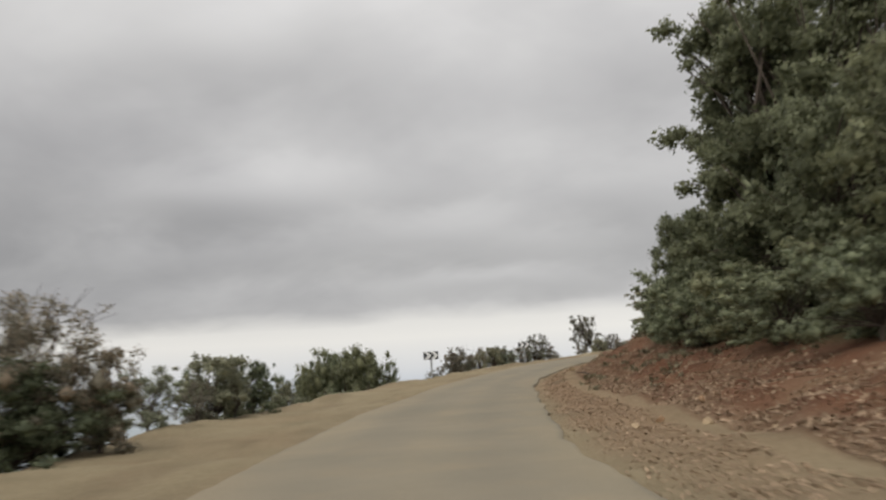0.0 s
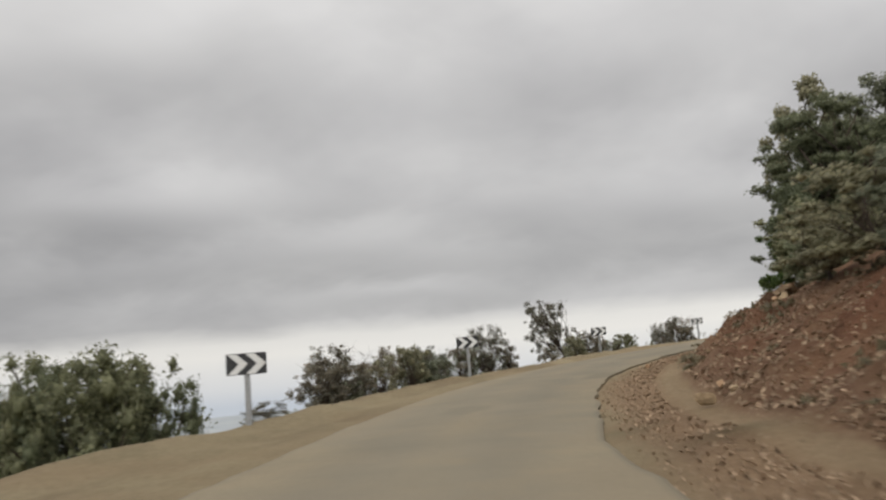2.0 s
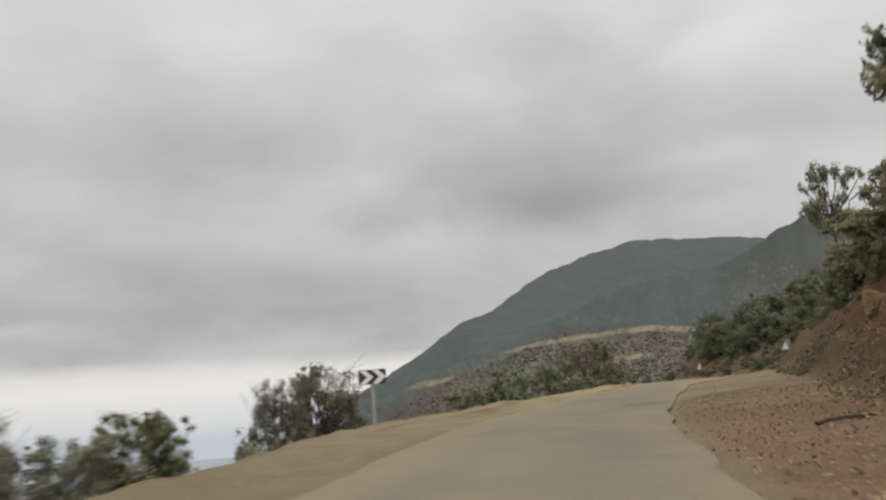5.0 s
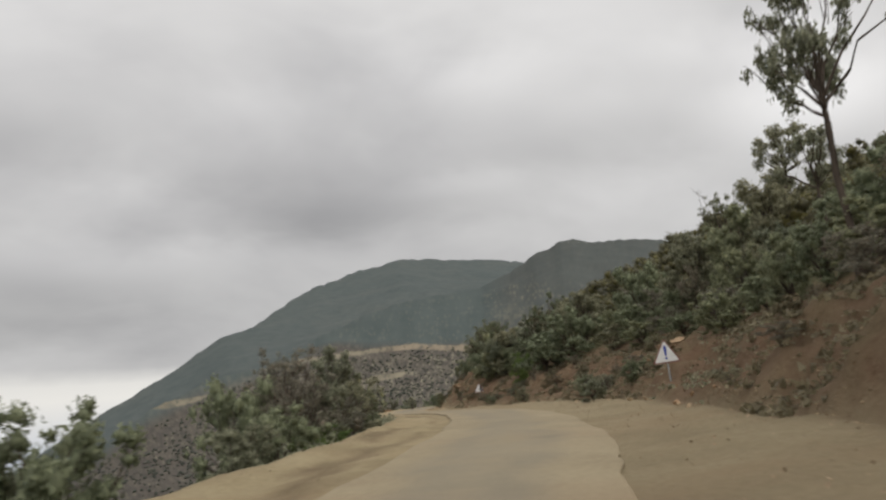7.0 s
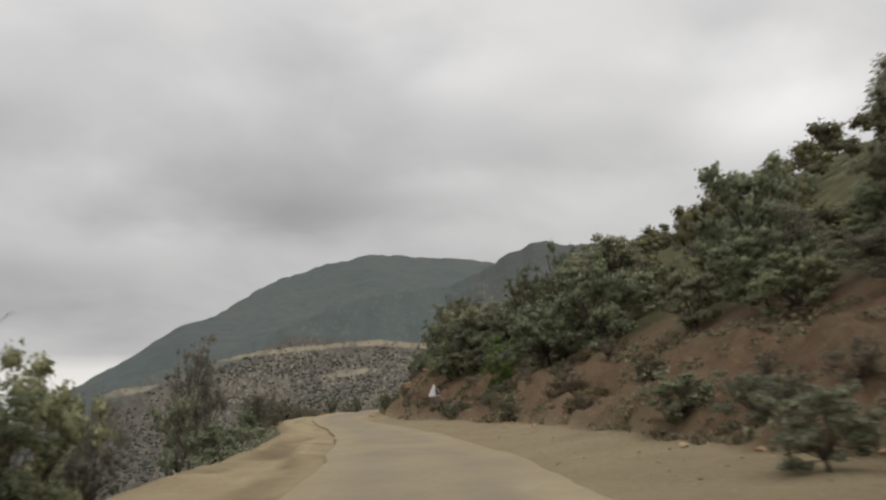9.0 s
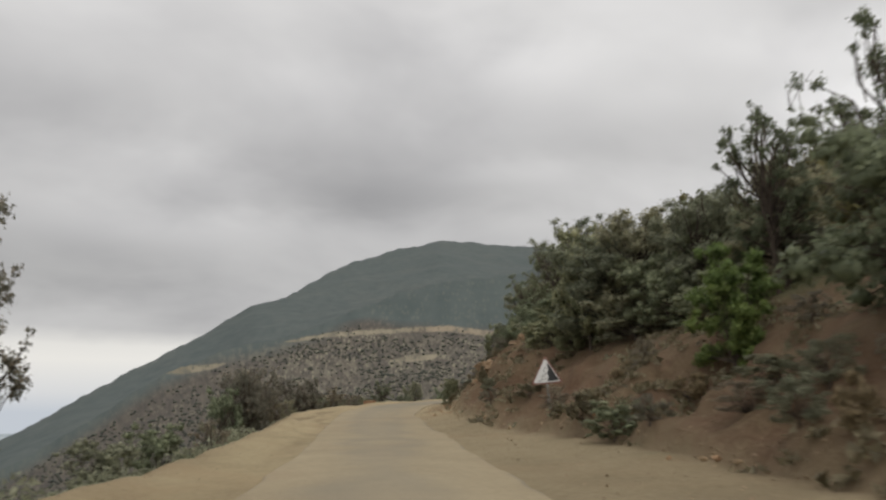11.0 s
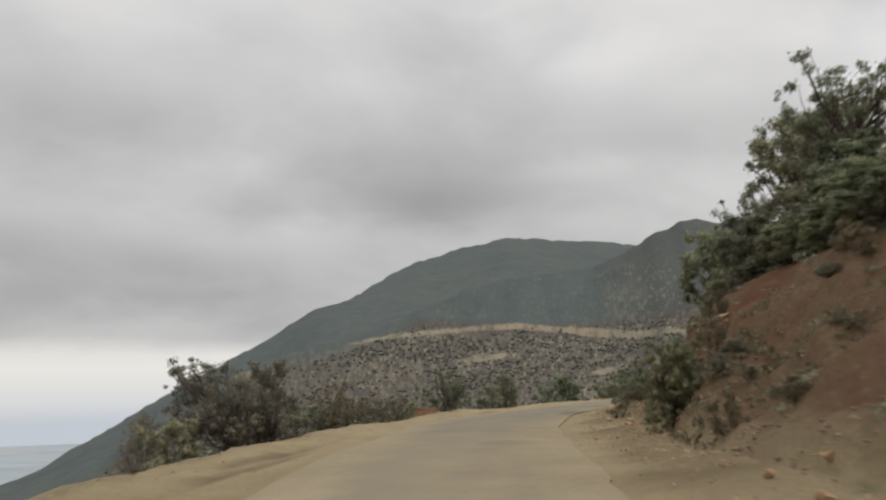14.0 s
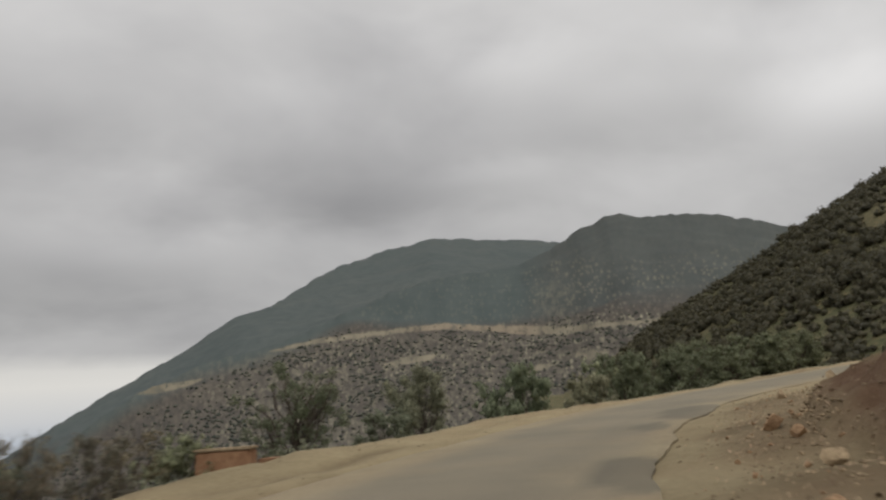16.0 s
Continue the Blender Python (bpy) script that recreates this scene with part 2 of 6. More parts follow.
def earth():
    """The ground: tan dust on the shoulders, red-brown earth on the cut bank, dry scrub soil on the slopes."""
    n = Nodes("earth", 0.95, 0.1)
    dust = dirt_colors(n)
    red = n.ramp(n.noise(0.38, 6, 0.62, distort=0.8), [(0.28, (0.094, 0.049, 0.030)), (0.42, (0.133, 0.078, 0.046)), (0.55, (0.152, 0.103, 0.063)), (0.66, (0.185, 0.136, 0.083)), (0.80, (0.251, 0.198, 0.129))])
    fine = n.ramp(n.noise(6, 7, 0.68), [(0.32, (0.049, 0.031, 0.020)), (0.5, (0.119, 0.077, 0.049)), (0.72, (0.244, 0.188, 0.126))])
    red = n.mix(0.38, red, fine)
    # withered grass and stains
    grass = n.ramp(n.noise(0.75, 6, 0.65), [(0.43, (0, 0, 0)), (0.58, (1, 1, 1))])
    red = n.mix(n.math("MULTIPLY", grass, 0.72), red, n.ramp(n.noise(7, 6, 0.7), [(0.34, (0.080, 0.062, 0.034)), (0.52, (0.142, 0.112, 0.063)), (0.68, (0.215, 0.172, 0.102))]))
    red = n.mix(n.math("MULTIPLY", n.math("SUBTRACT", 1.0, n.attr("litter")), 0.45), red, n.ramp(n.noise(1.7, 6, 0.65), [(0.35, (0.078, 0.051, 0.033)), (0.65, (0.165, 0.121, 0.079))]))
    red = n.mix(n.math("MULTIPLY", n.attr("litter"), 0.5), red, n.ramp(n.noise(2.4, 6, 0.65), [(0.35, (0.116, 0.056, 0.033)), (0.65, (0.215, 0.128, 0.084))]))
    lit = n.ramp(n.voronoi(5.5), [(0.12, (1, 1, 1)), (0.28, (0, 0, 0))])
    red = n.mix(n.math("MULTIPLY", lit, n.math("MULTIPLY", n.attr("litter"), 0.75)), red, (0.255, 0.192, 0.126))
    red = n.mix(n.attr("rust"), red, n.mix(0.4, n.ramp(n.noise(0.9, 6, 0.65), [(0.32, (0.125, 0.055, 0.032)), (0.68, (0.245, 0.118, 0.069))]), fine, "OVERLAY"))
    scrub = n.ramp(n.noise(0.8, 5, 0.6), [(0.3, (0.055, 0.06, 0.03)), (0.55, (0.10, 0.095, 0.05)), (0.75, (0.20, 0.15, 0.08))])
    dust = n.mix(n.attr("pale"), dust, (1.24, 1.24, 1.20), "MULTIPLY")
    shelf = n.mix(0.45, n.ramp(n.noise(1.1, 6, 0.65), [(0.32, (0.215, 0.133, 0.074)), (0.68, (0.325, 0.218, 0.130))]), n.ramp(n.noise(14, 6, 0.7), [(0.34, (0.105, 0.066, 0.042)), (0.52, (0.225, 0.156, 0.098)), (0.7, (0.36, 0.275, 0.19))]))
    shelf = n.mix(n.math("MULTIPLY", n.cells(9, 0.30), 0.65), shelf, (0.40, 0.31, 0.22))
    shelf = n.mix(n.math("MULTIPLY", n.cells(13, 0.30), 0.6), shelf, (0.16, 0.075, 0.045))
    dust = n.mix(n.attr("shelf"), dust, shelf)
    c = n.mix(n.attr("red"), dust, red)
    c = n.mix(n.attr("scrub"), c, scrub)
    n.bump(n.noise(5, 8, 0.7), 0.9, 0.12)
    return n.color(c)


def leaves(name, dark, mid, light):
    """Leaves let some light through, and differ from blade to blade and from plant to plant."""
    n = Nodes(name, 0.55, 0.3)
    c = n.ramp(n.island(), [(0.0, dark), (0.55, mid), (1.0, light)])
    tone = n.ramp(n.random(), [(0.0, (0.80, 0.84, 0.80)), (0.5, (1.0, 1.0, 0.95)), (1.0, (1.22, 1.12, 1.0))])
    c = n.mix(1.0, c, tone, "MULTIPLY")
    n.color(c)
    thin = n.t.nodes.new("ShaderNodeBsdfTranslucent")
    n.put(c, thin.inputs[0])
    both = n.t.nodes.new("ShaderNodeMixShader")
    both.inputs[0].default_value = 0.5
    n.put(n.b.outputs[0], both.inputs[1])
    n.put(thin.outputs[0], both.inputs[2])
    n.put(both.outputs[0], n.t.nodes["Material Output"].inputs["Surface"])
    return n.m


def bark():
    n = Nodes("bark", 0.95, 0.1)
    g = n.noise(14, 5, 0.6, (1, 1, 0.25))
    n.bump(g, 0.8, 0.03)
    return n.color(n.ramp(g, [(0.3, (0.035, 0.028, 0.022)), (0.7, (0.12, 0.095, 0.075))]))


def stone(name, a, b):
    n = Nodes(name, 0.92, 0.15)
    g = n.noise(6, 6, 0.65)
    c = n.ramp(g, [(0.3, a), (0.7, b)])
    tone = n.ramp(n.island(), [(0.0, (0.55, 0.53, 0.51)), (0.6, (0.95, 0.93, 0.9)), (1.0, (1.35, 1.31, 1.26))])
    n.bump(g, 0.5, 0.03)
    return n.color(n.mix(1.0, c, tone, "MULTIPLY"))


def metal_grey():
    n = Nodes("galvanised_steel", 0.55, 0.4)
    g = n.noise(22, 4, 0.6)
    n.b.inputs["Metallic"].default_value = 0.35
    return n.color(n.ramp(g, [(0.3, (0.20, 0.205, 0.205)), (0.7, (0.34, 0.345, 0.34))]))


def paint(name, c, wear=(0.3, 0.27, 0.22), amount=0.25):
    n = Nodes(name, 0.5, 0.35)
    w = n.ramp(n.noise(7, 6, 0.65), [(0.5, (0, 0, 0)), (0.75, (1, 1, 1))])
    return n.color(n.mix(n.math("MULTIPLY", w, amount), c, wear))


M_ASPHALT = asphalt()
M_EARTH = earth()
M_LEAF = leaves("leaf_greygreen", (0.190, 0.193, 0.139), (0.270, 0.278, 0.192), (0.373, 0.376, 0.268))
M_LEAF_DEEP = leaves("leaf_deep", (0.136, 0.151, 0.095), (0.190, 0.209, 0.127), (0.260, 0.280, 0.176))
M_LEAF_DARK = leaves("leaf_dark", (0.190, 0.208, 0.135), (0.265, 0.288, 0.180), (0.364, 0.384, 0.250))
M_SCRUB = leaves("scrub_far", (0.118, 0.112, 0.076), (0.170, 0.158, 0.102), (0.240, 0.214, 0.083))
M_SPUR = leaves("scrub_spur", (0.070, 0.067, 0.044), (0.090, 0.084, 0.053), (0.118, 0.105, 0.066))
M_LEAF_BRIGHT = leaves("leaf_bright", (0.095, 0.14, 0.045), (0.155, 0.225, 0.07), (0.23, 0.30, 0.11))
M_LEAF_UMBER = leaves("leaf_umber", (0.166, 0.158, 0.127), (0.240, 0.228, 0.180), (0.330, 0.272, 0.211))
M_LEAF_DRY = leaves("leaf_dry", (0.15, 0.125, 0.08), (0.23, 0.195, 0.125), (0.33, 0.285, 0.19))
M_BARK = bark()
M_STONE = stone("limestone_rubble", (0.15, 0.112, 0.070), (0.37, 0.29, 0.19))
M_LITTER = stone("dry_litter", (0.17, 0.118, 0.078), (0.42, 0.318, 0.22))
M_ROCK = stone("ochre_rock", (0.16, 0.10, 0.06), (0.36, 0.25, 0.155))
M_LEDGE = stone("pale_ledge_rock", (0.17, 0.115, 0.07), (0.37, 0.275, 0.18))
M_STEEL = metal_grey()
M_BLACK = paint("black_sheeting", (0.022, 0.023, 0.024), (0.08, 0.075, 0.07), 0.5)
M_WHITE = paint("white_sheeting", (0.62, 0.62, 0.60), (0.36, 0.33, 0.28), 0.5)
M_BORDER = paint("faded_red_border", (0.17, 0.075, 0.055), (0.35, 0.27, 0.22), 0.7)
M_BLUE = paint("blue_symbol", (0.05, 0.075, 0.30), (0.25, 0.27, 0.4), 0.3)
M_BRICK = stone("orange_masonry", (0.19, 0.098, 0.055), (0.33, 0.20, 0.12))

# ---------------------------------------------------------------- the lie of the land
# the lane's line, every 15 m: x, y, z
LINE = [(1.22, -44.98, -0.32), (0.82, -29.99, -0.15), (0.41, -14.99, 0.03), (0.0, 0.0, 0.2), (-0.16, 15.28, 0.46), (0.78, 30.24, 0.93),
        (3.35, 45.0, 1.61), (8.03, 58.95, 2.45), (15.3, 72.08, 3.24), (24.75, 83.76, 4.08), (35.45, 94.3, 4.89), (46.82, 104.39, 5.55),
        (57.58, 114.49, 6.03), (68.08, 125.25, 6.4), (78.04, 136.64, 6.72), (87.33, 148.19, 6.99), (96.63, 160.17, 7.23),
        (105.91, 171.96, 7.57), (116.13, 182.9, 7.93), (127.7, 192.48, 8.45), (140.9, 199.54, 8.97), (155.28, 203.7, 9.5),
        (170.13, 205.82, 10.18), (185.1, 206.76, 10.93), (200.05, 207.72, 11.68), (214.4, 211.94, 12.43), (227.38, 219.4, 13.18)]
S0, STEP = -45.0, 15.0
LN = np.array(LINE)
# along the way (metres from the start): offsets to the right of the line
R_PAVED = [(-45, 1.8), (25, 1.75), (33, 1.4), (41, 0.9), (51, 0.85), (62, 1.2), (77, 1.4), (95, 1.1), (110, 1.1), (120, 1.75), (131, 2.15), (150, 2.3), (168, 1.75), (180, 1.65), (203, 1.8), (218, 1.7), (230, 1.1), (241, 0.65), (250, 0.9), (270, 1.2), (345, 1.5)]
L_PAVED = [(-45, -2.9), (12, -2.95), (45, -3.45), (65, -3.15), (92, -3.3), (112, -2.4), (127, -1.75), (170, -1.8), (186, -2.15), (210, -2.5), (222, -3.4), (235, -4.4), (246, -3.5), (345, -3.5)]
L_BRINK = [(-45, -7.5), (14, -7.6), (22, -8.4), (33, -7.4), (45, -6.7), (51, -6.0), (63, -5.9), (86, -5.9), (96, -7.7), (110, -6.0), (123, -4.3), (140, -4.7), (165, -4.2), (180, -4.0), (206, -4.9), (220, -6.3), (236, -7.2), (243, -6.6), (249, -6.5), (254, -6.4), (265, -5.4), (345, -5.4)]
R_FOOT = [(-45, 4.0), (21, 4.1), (31, 3.3), (42, 2.5), (50, 2.6), (60, 3.1), (70, 3.8), (80, 3.7), (91, 4.7), (99, 5.1), (110, 4.9), (121, 4.6), (131, 5.2), (141, 6.0), (155, 5.6), (175, 4.9), (190, 3.8), (200, 3.5), (213, 3.7), (225, 3.6), (235, 2.6), (243, 2.7), (250, 3.3), (258, 4.0), (270, 5.2), (345, 6.0)]
# height of the cut bank over the lane, and how wide it is from foot to top
B_HIGH = [(-45, 0.9), (20, 0.9), (34, 1.2), (44, 1.7), (57, 1.9), (75, 1.6), (88, 2.6), (105, 3.0), (125, 2.3), (140, 2.3), (160, 2.6), (175, 2.6), (190, 2.8), (205, 3.7), (220, 4.2), (232, 3.9), (243, 2.1), (250, 1.3), (262, 1.0), (345, 1.2)]
B_WIDE = [(-45, 4.0), (57, 3.4), (75, 3.4), (90, 2.7), (103, 2.7), (122, 3.4), (140, 4.0), (180, 4.4), (215, 4.8), (232, 3.8), (250, 4.5), (345, 4.0)]
H_RISE = [(-45, 0.3), (30, 0.3), (60, 0.48), (100, 0.55), (140, 0.62), (180, 0.60), (215, 0.52), (235, 0.34), (260, 0.22), (345, 0.45)]


def along(table, s):
    ss, vv = zip(*table)
    return np.interp(s, ss, vv)


def line_at(s):
    """Place and way to the right at s metres along the lane (arrays welcome)."""
    q = np.clip((np.asarray(s, float) - S0) / STEP, 0, len(LN) - 1.0001)
    i = q.astype(int)
    f = (q - i)[..., None]
    a, b, c, d = LN[np.maximum(i - 1, 0)], LN[i], LN[np.minimum(i + 1, len(LN) - 1)], LN[np.minimum(i + 2, len(LN) - 1)]
    p = 0.5 * (2 * b + (c - a) * f + (2 * a - 5 * b + 4 * c - d) * f**2 + (3 * b - a - 3 * c + d) * f**3)
    w = 0.5 * ((c - a) + 2 * (2 * a - 5 * b + 4 * c - d) * f + 3 * (3 * b - a - 3 * c + d) * f**2)
    w = w[..., :2] / np.linalg.norm(w[..., :2], axis=-1, keepdims=True)
    return p, np.stack([w[..., 1], -w[..., 0]], -1)


def hashed(ix, iy, k):
    v = np.sin(ix * 127.1 + iy * 311.7 + k * 74.7) * 43758.5453
    return v - np.floor(v)


def value_noise(x, y, k=0):
    ix, iy = np.floor(x), np.floor(y)
    fx, fy = x - ix, y - iy
    fx, fy = fx * fx * (3 - 2 * fx), fy * fy * (3 - 2 * fy)
    a, b, c, d = hashed(ix, iy, k), hashed(ix + 1, iy, k), hashed(ix, iy + 1, k), hashed(ix + 1, iy + 1, k)
    return (a + (b - a) * fx) * (1 - fy) + (c + (d - c) * fx) * fy - 0.5


def rough(x, y, size, octaves=4, k=0):
    out, amp = 0.0, 1.0
    for o in range(octaves):
        out = out + amp * value_noise(x / size * 2**o, y / size * 2**o, k + o)
        amp *= 0.55
    return out


def smooth(a, b, x):
    f = np.clip((x - a) / (b - a), 0, 1)
    return f * f * (3 - 2 * f)


def edge_wave(s, k):
    """The broken edge of the tarmac."""
    return 0.24 * value_noise(s / 4.2, s * 0 + k, k) + 0.10 * value_noise(s / 1.3, s * 0 + k, k + 3) + 0.07 * value_noise(s / 0.5, s * 0 + k, k + 5)


def land(s, u):
    """Height over the lane's line, and how red, scrubby and littered the ground is, at offset u to the right."""
    s, u = np.asarray(s, float), np.asarray(u, float)
    rp, lp, br, ft = along(R_PAVED, s), along(L_PAVED, s), along(L_BRINK, s), along(R_FOOT, s)
    bh, bw, hr = along(B_HIGH, s), along(B_WIDE, s), along(H_RISE, s)
    n_big, n_mid, n_fine = rough(s, u, 7.0, 4, 1), rough(s, u, 2.2, 4, 5), rough(s, u, 0.8, 3, 9)
    z = np.zeros(np.broadcast(s, u).shape) - 0.07 + 0.03 * n_mid
    # under the tarmac
    paved = (u < rp + 0.2) & (u > lp - 0.2)
    # past the first bend the dust lies flush with the tarmac on the inner side
    flush = (0.55 + 0.45 * smooth(96, 112, s)) * (u > 0)
    z = z + 0.055 * flush
    z = np.where(paved, -0.09 + 0.045 * flush, z)
    # shoulders: wheel ruts, a low berm at the brink
    left = smooth(lp - 0.1, lp - 1.0, u)
    z = z + left * (0.08 * n_mid + 0.05 * n_fine)
    furrow = value_noise(s / 6.0 + 0.15 * u, u / 0.62, 41) + 0.5 * value_noise(s / 2.6, u / 0.40, 43)
    z = z + left * (0.05 + 0.04 * smooth(92, 112, s)) * furrow * smooth(br - 0.3, br + 0.8, u)
    z = z - 0.05 * np.exp(-((u - lp + 0.35) / 0.2) ** 2) - 0.05 * np.exp(-((u - lp + 1.5) / 0.3) ** 2)
    z = z + 0.16 * np.exp(-((u - br - 0.35) / 0.45) ** 2) * (0.6 + 1.2 * n_big)
    right = smooth(rp + 0.2, ft, u)
    z = z + right * (0.16 + 0.14 * n_mid + 0.07 * n_fine)
    # the cut bank
    f = np.clip((u - ft) / bw, 0, 1)
    # small broken ledges, and a steep cut at the foot
    f = np.clip(f + 0.035 * np.sin(6.283 * (f * 3.5 + 1.6 * n_mid + 0.8 * n_big)) * np.sin(np.pi * f), 0, 1)
    cut = 0.30 * smooth(0.0, 0.35, u - ft + 0.25 * n_mid) * smooth(104, 125, s)
    bank = cut + bh * (0.75 * f + 0.25 * smooth(0, 1, f)) * (1 - cut / np.maximum(bh, 1.0)) + (0.75 * n_big + 0.70 * n_mid + 0.45 * n_fine) * np.sin(np.pi * np.clip(f * 0.95 + 0.05, 0, 1)) * np.minimum(1, bh / 2.2)
    z = z + np.where(u > ft, bank, 0)
    over = np.maximum(u - ft - bw, 0)
    z = z + over * hr * (1 - 0.0035 * np.minimum(over, 70)) + np.minimum(over, 6) * 0.16 * n_big
    # the fall on the other side
    down = np.maximum(br - u, 0)
    z = z - (0.62 * down - 0.25 * (1 - np.exp(-down / 1.2))) * 1.0 + np.minimum(down, 5) * 0.14 * n_big + np.minimum(down, 2) * 0.1 * n_mid
    red = np.clip(smooth(ft - 0.7 + 0.55 * smooth(185, 200, s), ft + 0.6, u) + 0.8 * n_mid * (u > rp + 0.4) * smooth(rp, ft, u) * smooth(112, 98, s), 0, 1)
    shelf = smooth(2, 22, s) * smooth(112, 96, s) * smooth(rp + 0.0, rp + 0.7, u) * (0.22 + 0.6 * n_mid)
    red = np.clip(np.maximum(red, shelf * (u > rp)) - 0.8 * np.exp(-((u - ft + 0.15) / 0.2) ** 2) * (s < 100), 0, 1)
    # rubble strewn from the bank towards the tarmac before the last bend
    strewn = smooth(210, 219, s) * smooth(262, 250, s) * smooth(rp + 0.4, rp + 1.3, u + 0.9 * n_mid)
    red = np.maximum(red, strewn * (0.45 + 0.5 * n_mid) * (u > rp))
    red = np.clip(red, 0, 1)
    red = np.maximum(red, 0.45 * smooth(br + 0.8, br - 0.6, u))
    # wheel-worn bands along the outer shoulder
    red = np.clip(red + (0.16 + 0.4 * n_mid) * np.exp(-((u - lp + 0.35) / 0.18) ** 2) + (0.05 + 0.4 * n_mid) * np.exp(-((u - lp + 1.5) / 0.3) ** 2), 0, 1)
    red = np.clip(red + (0.35 + 0.3 * smooth(85, 105, s)) * left * smooth(br, br + 0.6, u) * smooth(0.10, 0.42, -furrow), 0, 1)
    scrub = np.maximum(smooth(0.6, 3.0, over + 2.2 * n_mid), smooth(0.3, 1.8, down + 1.0 * n_mid))
    litter = smooth(rp + 0.3, ft, u) * smooth(105, 80, s) + 0.25 * (u > ft) + 0.35 * smooth(210, 219, s) * smooth(262, 250, s) * smooth(rp + 0.4, rp + 1.2, u)
    return z, red, scrub, litter


def spot(s, u):
    """The place on the ground at (s, u)."""
    p, r = line_at(np.array([s]))
    return Vector((p[0, 0] + r[0, 0] * u, p[0, 1] + r[0, 1] * u, p[0, 2] + float(land(np.array([s]), np.array([u]))[0][0])))


def heading(s):
    """Degrees about z by which the way ahead at s is turned from +y."""
    _, r = line_at(np.array([s]))
    return math.degrees(math.atan2(r[0, 1], r[0, 0]))


def mesh_of(name, verts, faces, material, smooth_shade=True):
    me = bpy.data.meshes.new(name)
    me.from_pydata(np.asarray(verts, float).tolist(), [], [tuple(int(i) for i in f) for f in faces])
    me.materials.append(material)
    if smooth_shade:
        me.polygons.foreach_set("use_smooth", [True] * len(me.polygons))
    me.update()
    return me


def grid_faces(rows, cols):
    i = np.arange(rows - 1)[:, None] * cols + np.arange(cols - 1)[None]
    return np.stack([i, i + 1, i + cols + 1, i + cols], -1).reshape(-1, 4)


def set_attr(me, name, values):
    a = me.attributes.new(name, "FLOAT", "POINT")
    a.data.foreach_set("value", np.asarray(values, np.float32).ravel())


def build_ground():
    s = np.concatenate([np.arange(-45, 0, 0.7), np.arange(0, 265, 0.38), np.arange(265, 344, 1.5)])
    rel = np.concatenate([-np.geomspace(160, 2.6, 26), np.linspace(-2.4, 0, 11)])
    inner = np.linspace(0, 1, 35)[1:-1]
    outer = np.concatenate([np.linspace(0, 5.6, 36), np.geomspace(6, 95, 22)])
    br, ft = along(L_BRINK, s)[:, None], along(R_FOOT, s)[:, None]
    u = np.concatenate([br + rel, br + (ft - br) * inner, ft + outer], 1)
    ss = np.repeat(s[:, None], u.shape[1], 1)
    z, red, scrub, litter = land(ss, u)
    p, r = line_at(ss)
    xyz = np.stack([p[..., 0] + r[..., 0] * u, p[..., 1] + r[..., 1] * u, p[..., 2] + z], -1)
    xyz[..., 2] = np.maximum(xyz[..., 2], -85)
    xyz[:, -1, 2] = -92
    rows, cols = u.shape
    me = mesh_of("ground", xyz.reshape(-1, 3), grid_faces(rows, cols), M_EARTH)
    foot = along(R_FOOT, ss)
    rust = np.clip(0.62 + 1.0 * rough(ss, u, 3.0, 3, 83), 0, 0.9) * np.maximum(smooth(112, 100, ss) * smooth(foot + 0.5, foot + 1.5, u), smooth(222, 230, ss) * smooth(foot + 1.2, foot + 2.2, u))
    pale = smooth(92, 112, ss) * smooth(along(L_PAVED, ss) + 0.4, along(L_PAVED, ss) - 0.4, u) + 0.8 * smooth(200, 214, ss) * (u > 0)
    edge = along(R_PAVED, ss)
    shelf = smooth(-5, 25, ss) * smooth(106, 84, ss) * smooth(edge - 0.1, edge + 0.8, u + 0.5 * rough(ss, u, 2.5, 3, 57)) * (1 - 0.7 * np.exp(-((u - foot + 0.15) / 0.25) ** 2) * (ss < 76)) * (u > edge - 0.2)
    for name, v in (("shelf", shelf), ("red", red), ("scrub", scrub), ("litter", litter), ("pale", pale), ("rust", rust)):
        set_attr(me, name, v)
    return tagged(new("ground", me), "tan dusty shoulders, red earth bank and scrub slope beside the road", "ground", kind="structure")


# mended or oil-dark places on the tarmac: along, across, half length, half width, strength
TAR_PATCHES = [(96.5, 0.6, 0.9, 0.65, 0.55), (47.0, -1.6, 1.0, 0.5, 0.3), (55.3, 0.6, 1.5, 0.5, 0.45), (120.4, 0.7, 0.5, 0.35, 0.4), (223.4, 0.1, 1.1, 0.6, 0.5),
               (239.8, 0.42, 1.9, 0.55, 0.75), (252.6, 0.5, 3.4, 0.75, 0.7), (247.6, 0.2, 1.6, 0.35, 0.6), (216.0, 0.1, 1.4, 0.5, 0.25), (70.5, 0.3, 1.2, 0.6, 0.25), (258.5, 0.9, 2.5, 0.6, 0.4)]


